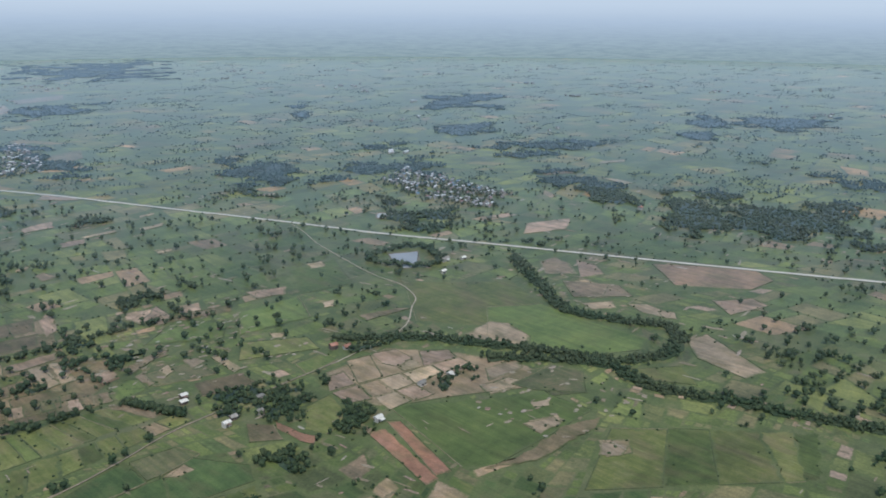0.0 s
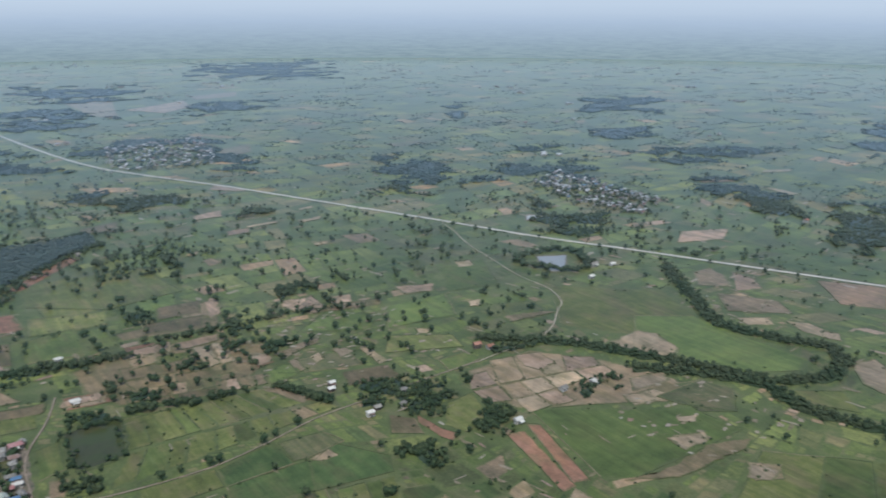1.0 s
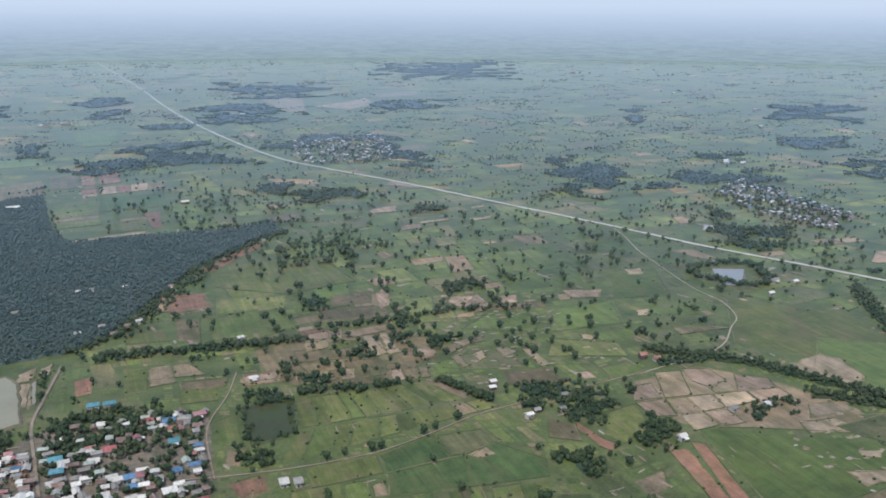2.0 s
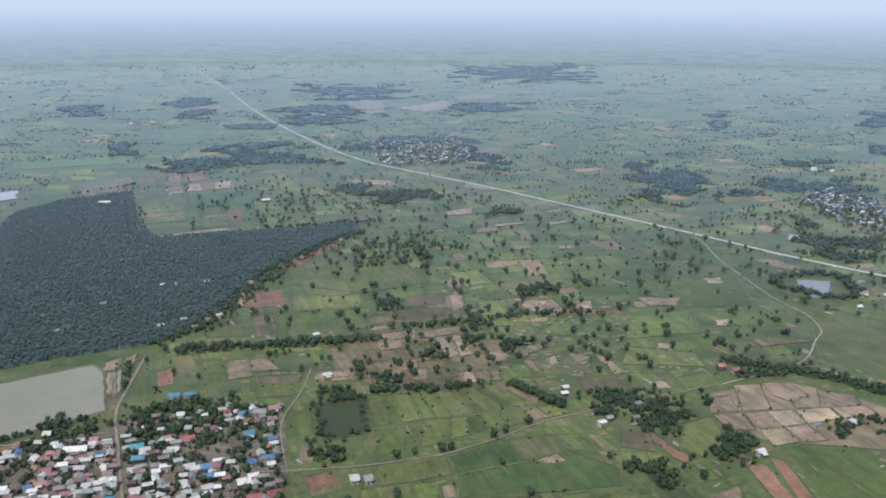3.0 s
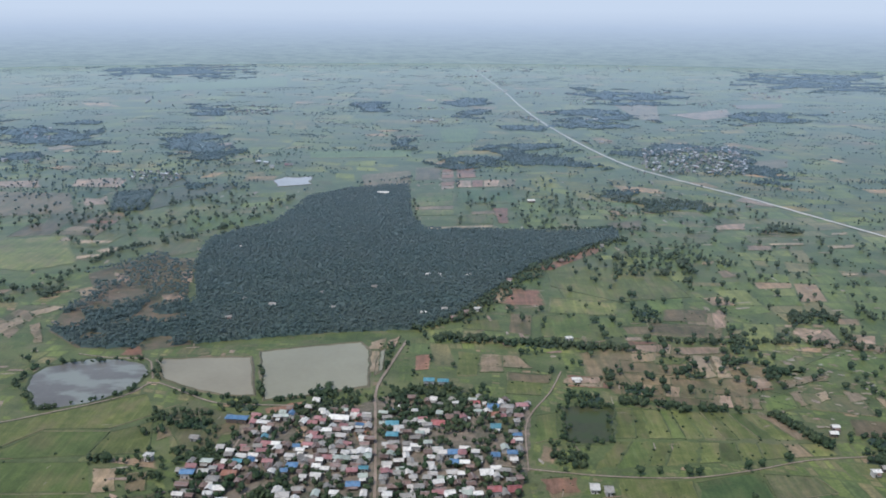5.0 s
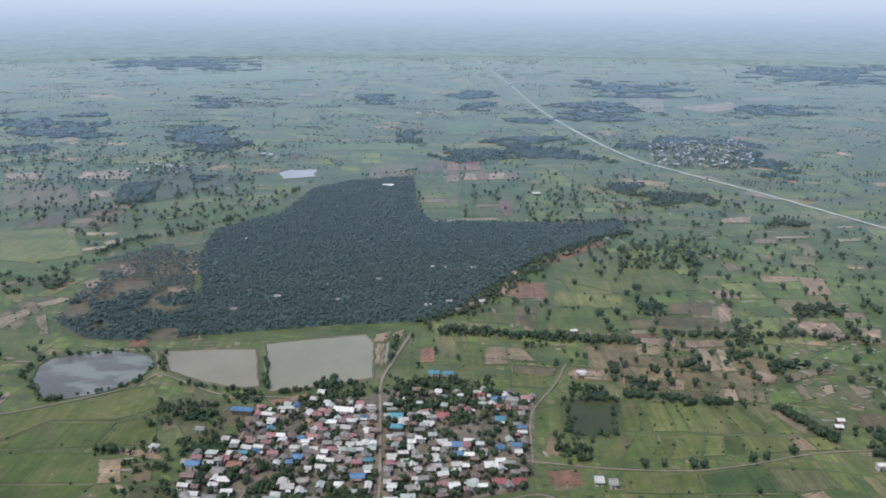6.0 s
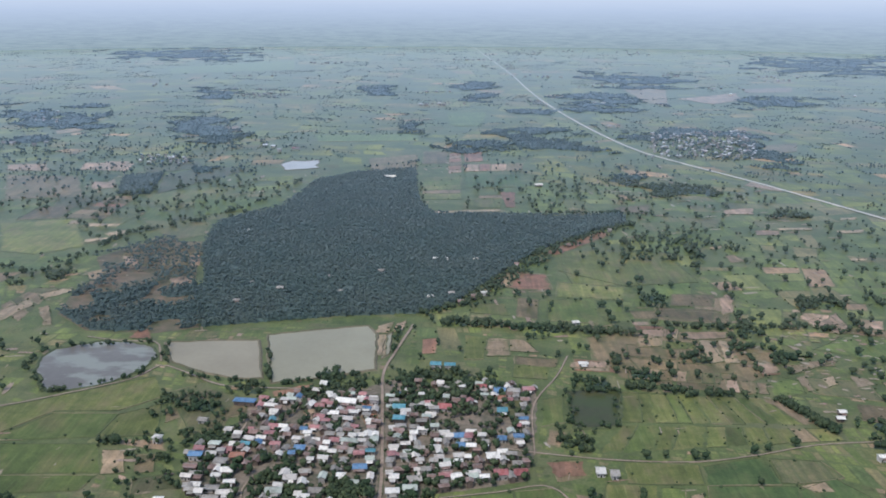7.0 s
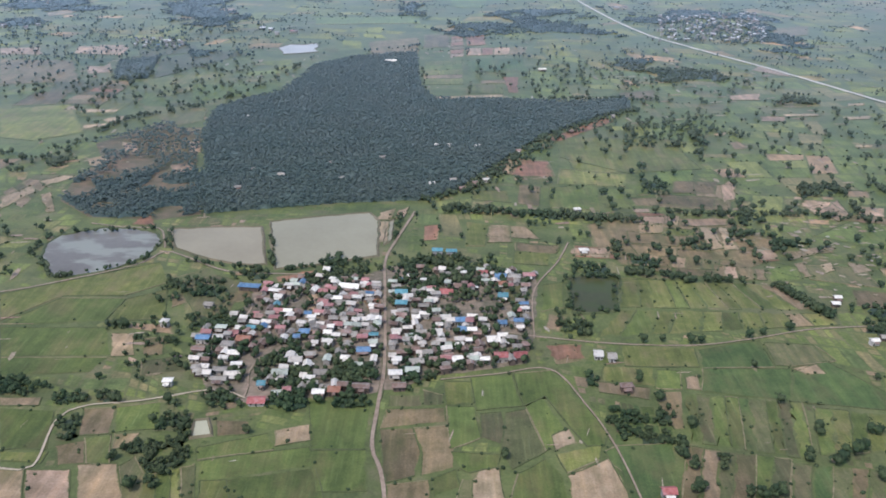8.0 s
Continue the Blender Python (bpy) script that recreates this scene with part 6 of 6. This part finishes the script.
# distant houses, too far to tell apart
FAR_HOUSES = []
for outline, count in ((VILLAGE_A, 230), (VILLAGE_B, 190), (((-687, 2628), (-509, 2606), (-485, 2401), (-608, 2380)), 40),
                       (((-998, 1975), (-912, 1960), (-882, 1880), (-944, 1877)), 14),
                       (((-570, 1493), (-480, 1496), (-456, 1418), (-534, 1420)), 26),
                       (((91, 3606), (225, 3676), (230, 3393), (119, 3385)), 22),
                       (((182, 2410), (239, 2348), (265, 2171), (218, 2284)), 18),
                       (((244, 4501), (460, 4614), (425, 4258), (254, 4164)), 34)):
    x0, x1, y0, y1 = min(p[0] for p in outline), max(p[0] for p in outline), min(p[1] for p in outline), max(p[1] for p in outline)
    done = 0
    while done < count:
        x, y = rng.uniform(x0, x1), rng.uniform(y0, y1)
        if inside(outline, x, y) and not on_line(x, y, 3):
            FAR_HOUSES.append((x, y, rng.uniform(2.6, 5.0), rng.uniform(2.4, 3.6)))
            for _ in range(3):
                SPOTS.append((x + rng.uniform(-16, 16), y + rng.uniform(-20, 20), rng.uniform(1.6, 3.0), "wood"))
            done += 1
for _ in range(60):
    a, r = math.radians(rng.uniform(-31, 76)), math.sqrt(rng.uniform(1400 ** 2, 4600 ** 2))
    cx, cy = math.sin(a) * r, math.cos(a) * r
    if not taken(cx, cy):
        FAR_HOUSES += [(cx + rng.gauss(0, 45), cy + rng.gauss(0, 16), rng.uniform(5, 11), rng.uniform(4, 7)) for _ in range(rng.randint(2, 7))]
walls, roofs = ([], []), ([], [])
for x, y, w, d in FAR_HOUSES:
    m, h = pose(x, y, 0, 0, 0, rng.uniform(-25, 25)), rng.uniform(3, 5)
    for (v, f), body in ((box(-w / 2, w / 2, -d / 2, d / 2, 0, h), walls), (gable(w, d, h, d * 0.22, 0.6), roofs)):
        n = len(body[0])
        body[0].extend(m @ Vector(p) for p in v)
        body[1].extend(tuple(i + n for i in g) for g in f)
far_houses = tagged(new("distant_houses", mesh_of("distant_houses", *walls, M["wall"])), "far hamlets of small pale-roofed houses", "houses", kind="stuff")
part("roofs", mesh_of("roofs", *roofs, M["far_roof"]), far_houses)


def swell(x, y):
    """How the forest canopy rises and falls."""
    return (noise.noise(Vector((x, y, 0)) * 0.03) + 0.4 * noise.noise(Vector((x, y, 4)) * 0.09))


def thicket(pts, step, high=4.2, keep=None):
    """A close, uneven leafy mass under the crowns, sloping down to the ground at its edge."""
    r = random.Random(31)
    x0, y0 = min(p[0] for p in pts), min(p[1] for p in pts)
    nx, ny = int((max(p[0] for p in pts) - x0) / step) + 2, int((max(p[1] for p in pts) - y0) / step) + 2
    held = {(i, j) for i in range(nx) for j in range(ny) if inside(pts, x0 + i * step, y0 + j * step) and (not keep or keep(x0 + i * step, y0 + j * step))}
    index, v, f = {}, [], []
    for i, j in sorted(held):
        rim = any((i + a, j + b) not in held for a in (-1, 0, 1) for b in (-1, 0, 1))
        index[i, j] = len(v)
        x, y = x0 + (i + r.uniform(-0.35, 0.35)) * step, y0 + (j + r.uniform(-0.35, 0.35)) * step
        v.append((x, y, 0.0 if rim else high + swell(x, y) + r.uniform(-0.35, 0.35)))
    for i, j in held:
        q = [(i, j), (i + 1, j), (i + 1, j + 1), (i, j + 1)]
        if all(k in index for k in q):
            f.append(tuple(index[k] for k in q))
    return v, f


# the village ground
tagged(new("yard", mesh_of("yard", *slab(rounded(VILLAGE, 1.5, 6, random.Random(3)), -0.1, 0.09), M["yard"])), "bare and grassy ground between village houses", "ground", kind="structure")
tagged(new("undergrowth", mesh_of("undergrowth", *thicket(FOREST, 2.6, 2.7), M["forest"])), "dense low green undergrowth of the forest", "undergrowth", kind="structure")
tagged(new("undergrowth", mesh_of("undergrowth", *thicket(SCRUB_LOW, 3.0, 2.6, scrubby), M["forest"])), "low broken thicket beside the scrub", "undergrowth", kind="structure")
tagged(new("undergrowth", mesh_of("undergrowth", *thicket(PLANTATION, 3.0, 3.2), M["forest"])), "even dark block of planted young trees", "undergrowth", kind="structure")
wood_v, wood_f = [], []
for outline, step, keep in WOODS + [(g, 2.6, lambda x, y: noise.noise(Vector((x, y, 2)) * 0.09) > -0.12) for g in GROVES]:
    v, f = thicket(outline, step, 1.8 if step > 3 else 1.0, keep)
    wood_f += [tuple(k + len(wood_v) for k in q) for q in f]
    wood_v += v
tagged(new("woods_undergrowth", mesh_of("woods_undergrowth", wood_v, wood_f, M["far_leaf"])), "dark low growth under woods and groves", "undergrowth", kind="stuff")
for line in (RIVER, RIVER_B):
    tagged(new("river_growth", mesh_of("river_growth", *ribbon(line, 11, -0.1, 1.1, random.Random(8), 3.5), M["leaf"])), "dark reeds and bushes along a narrow stream", "undergrowth", kind="structure")
tagged(new("scrub_floor", mesh_of("scrub_floor", *slab(SCRUB, -0.1, 0.08), M["scrub"])), "weedy ground under sparse trees", "ground", kind="structure")

# ---- planting ----
spots = [s for s in SPOTS if all((s[0] - a) ** 2 + (s[1] - b) ** 2 > (c * 0.72 + s[2] * 0.25) ** 2 for a, b, c in HOUSE_SPOTS)]
single = sorted((s for s in spots if s[3] != "forest"), key=lambda s: math.hypot(s[0], s[1]))
single = [s for s in single if sector(s[0], s[1]) and not (s[3] == "wood" and on_line(s[0], s[1], 9))]
LABELS = {"grove": "leafy dark green tree in a dense grove", "village": "small leafy tree between village houses", "field": "lone round green tree at a field edge", "wood": "tall green tree in a wood"}
for k, (x, y, size, mark) in enumerate(single[:310]):
    stem = size * rng.uniform(0.55, 0.85)
    ob = base("tree", x, y, 0, rng.uniform(0, 360))
    tagged(ob, LABELS[mark], "tree", "trees of the plain")
    trunk = part("trunk", TRUNKS[k % 3], ob)
    trunk.scale = (size * 0.9, size * 0.9, stem * 1.3)
    top = part("crown", CROWNS[k % len(CROWNS)], ob)
    top.location, top.scale = (0, 0, stem * 0.75), (size, size, size * rng.uniform(0.85, 1.15))


def plant(name, places, material, label, shapes, stems=True):
    """Many far trees in one body: stems and crowns."""
    vs, fs, n = [], [], 0
    stem_v = np.array([(0.1 * math.cos(k * 2.094), 0.1 * math.sin(k * 2.094), z) for z in (0, 1) for k in range(3)])
    stem_f = np.array([(0, 1, 4), (0, 4, 3), (1, 2, 5), (1, 5, 4), (2, 0, 3), (2, 3, 5)])
    for x, y, size, mark in places:
        v, f = shapes[NR.randint(len(shapes))]
        a, low = NR.uniform(0, 6.28), size * (NR.uniform(0.1, 0.3) if mark == "wood" else NR.uniform(0.35, 0.6))
        if mark == "forest":
            low += swell(x, y) + 1.2
        c, s = math.cos(a), math.sin(a)
        v = v @ np.array(((c, s, 0), (-s, c, 0), (0, 0, NR.uniform(0.85, 1.2)))) * size + (x, y, low)
        vs.append(v)
        fs.append(f + n)
        n += len(v)
        if stems:
            vs.append(stem_v * (size, size, low + size * 0.5) + (x, y, 0))
            fs.append(stem_f + n)
            n += 6
    tagged(new(name, big_mesh(name, np.concatenate(vs), np.concatenate(fs), material)), label, "trees", kind="stuff")


def crown_small():
    return clump(ICO1, np.array((NR.uniform(-0.35, 0.35), NR.uniform(-0.35, 0.35), 0.75 + NR.uniform(-0.2, 0.3))), np.array((0.8, 0.8, 0.62)), 0.4)


def crown_forest():
    top = clump(ICO1, np.array((NR.uniform(-0.2, 0.2), NR.uniform(-0.2, 0.2), 0.7 + NR.uniform(-0.1, 0.15))), np.array((0.6, 0.6, 0.45)), 0.4)
    return join([top, leaves(np.array((0, 0, 0.72)), np.array((1.05, 1.05, 0.5)), 9, 0.2)])


SMALL = [crown_small() for _ in range(8)]
rest = single[310:]
plant("scattered_trees", [s for s in rest if math.hypot(s[0], s[1]) < 1350], M["leaf"], "scattered round green trees among the plots", PLAIN)
plant("bushes", bushes, M["leaf"], "low green bushes along field bunds", [clump(ICO1, np.array((0, 0, 0.1)), np.array((1, 1, 0.7)), 0.4) for _ in range(6)], False)
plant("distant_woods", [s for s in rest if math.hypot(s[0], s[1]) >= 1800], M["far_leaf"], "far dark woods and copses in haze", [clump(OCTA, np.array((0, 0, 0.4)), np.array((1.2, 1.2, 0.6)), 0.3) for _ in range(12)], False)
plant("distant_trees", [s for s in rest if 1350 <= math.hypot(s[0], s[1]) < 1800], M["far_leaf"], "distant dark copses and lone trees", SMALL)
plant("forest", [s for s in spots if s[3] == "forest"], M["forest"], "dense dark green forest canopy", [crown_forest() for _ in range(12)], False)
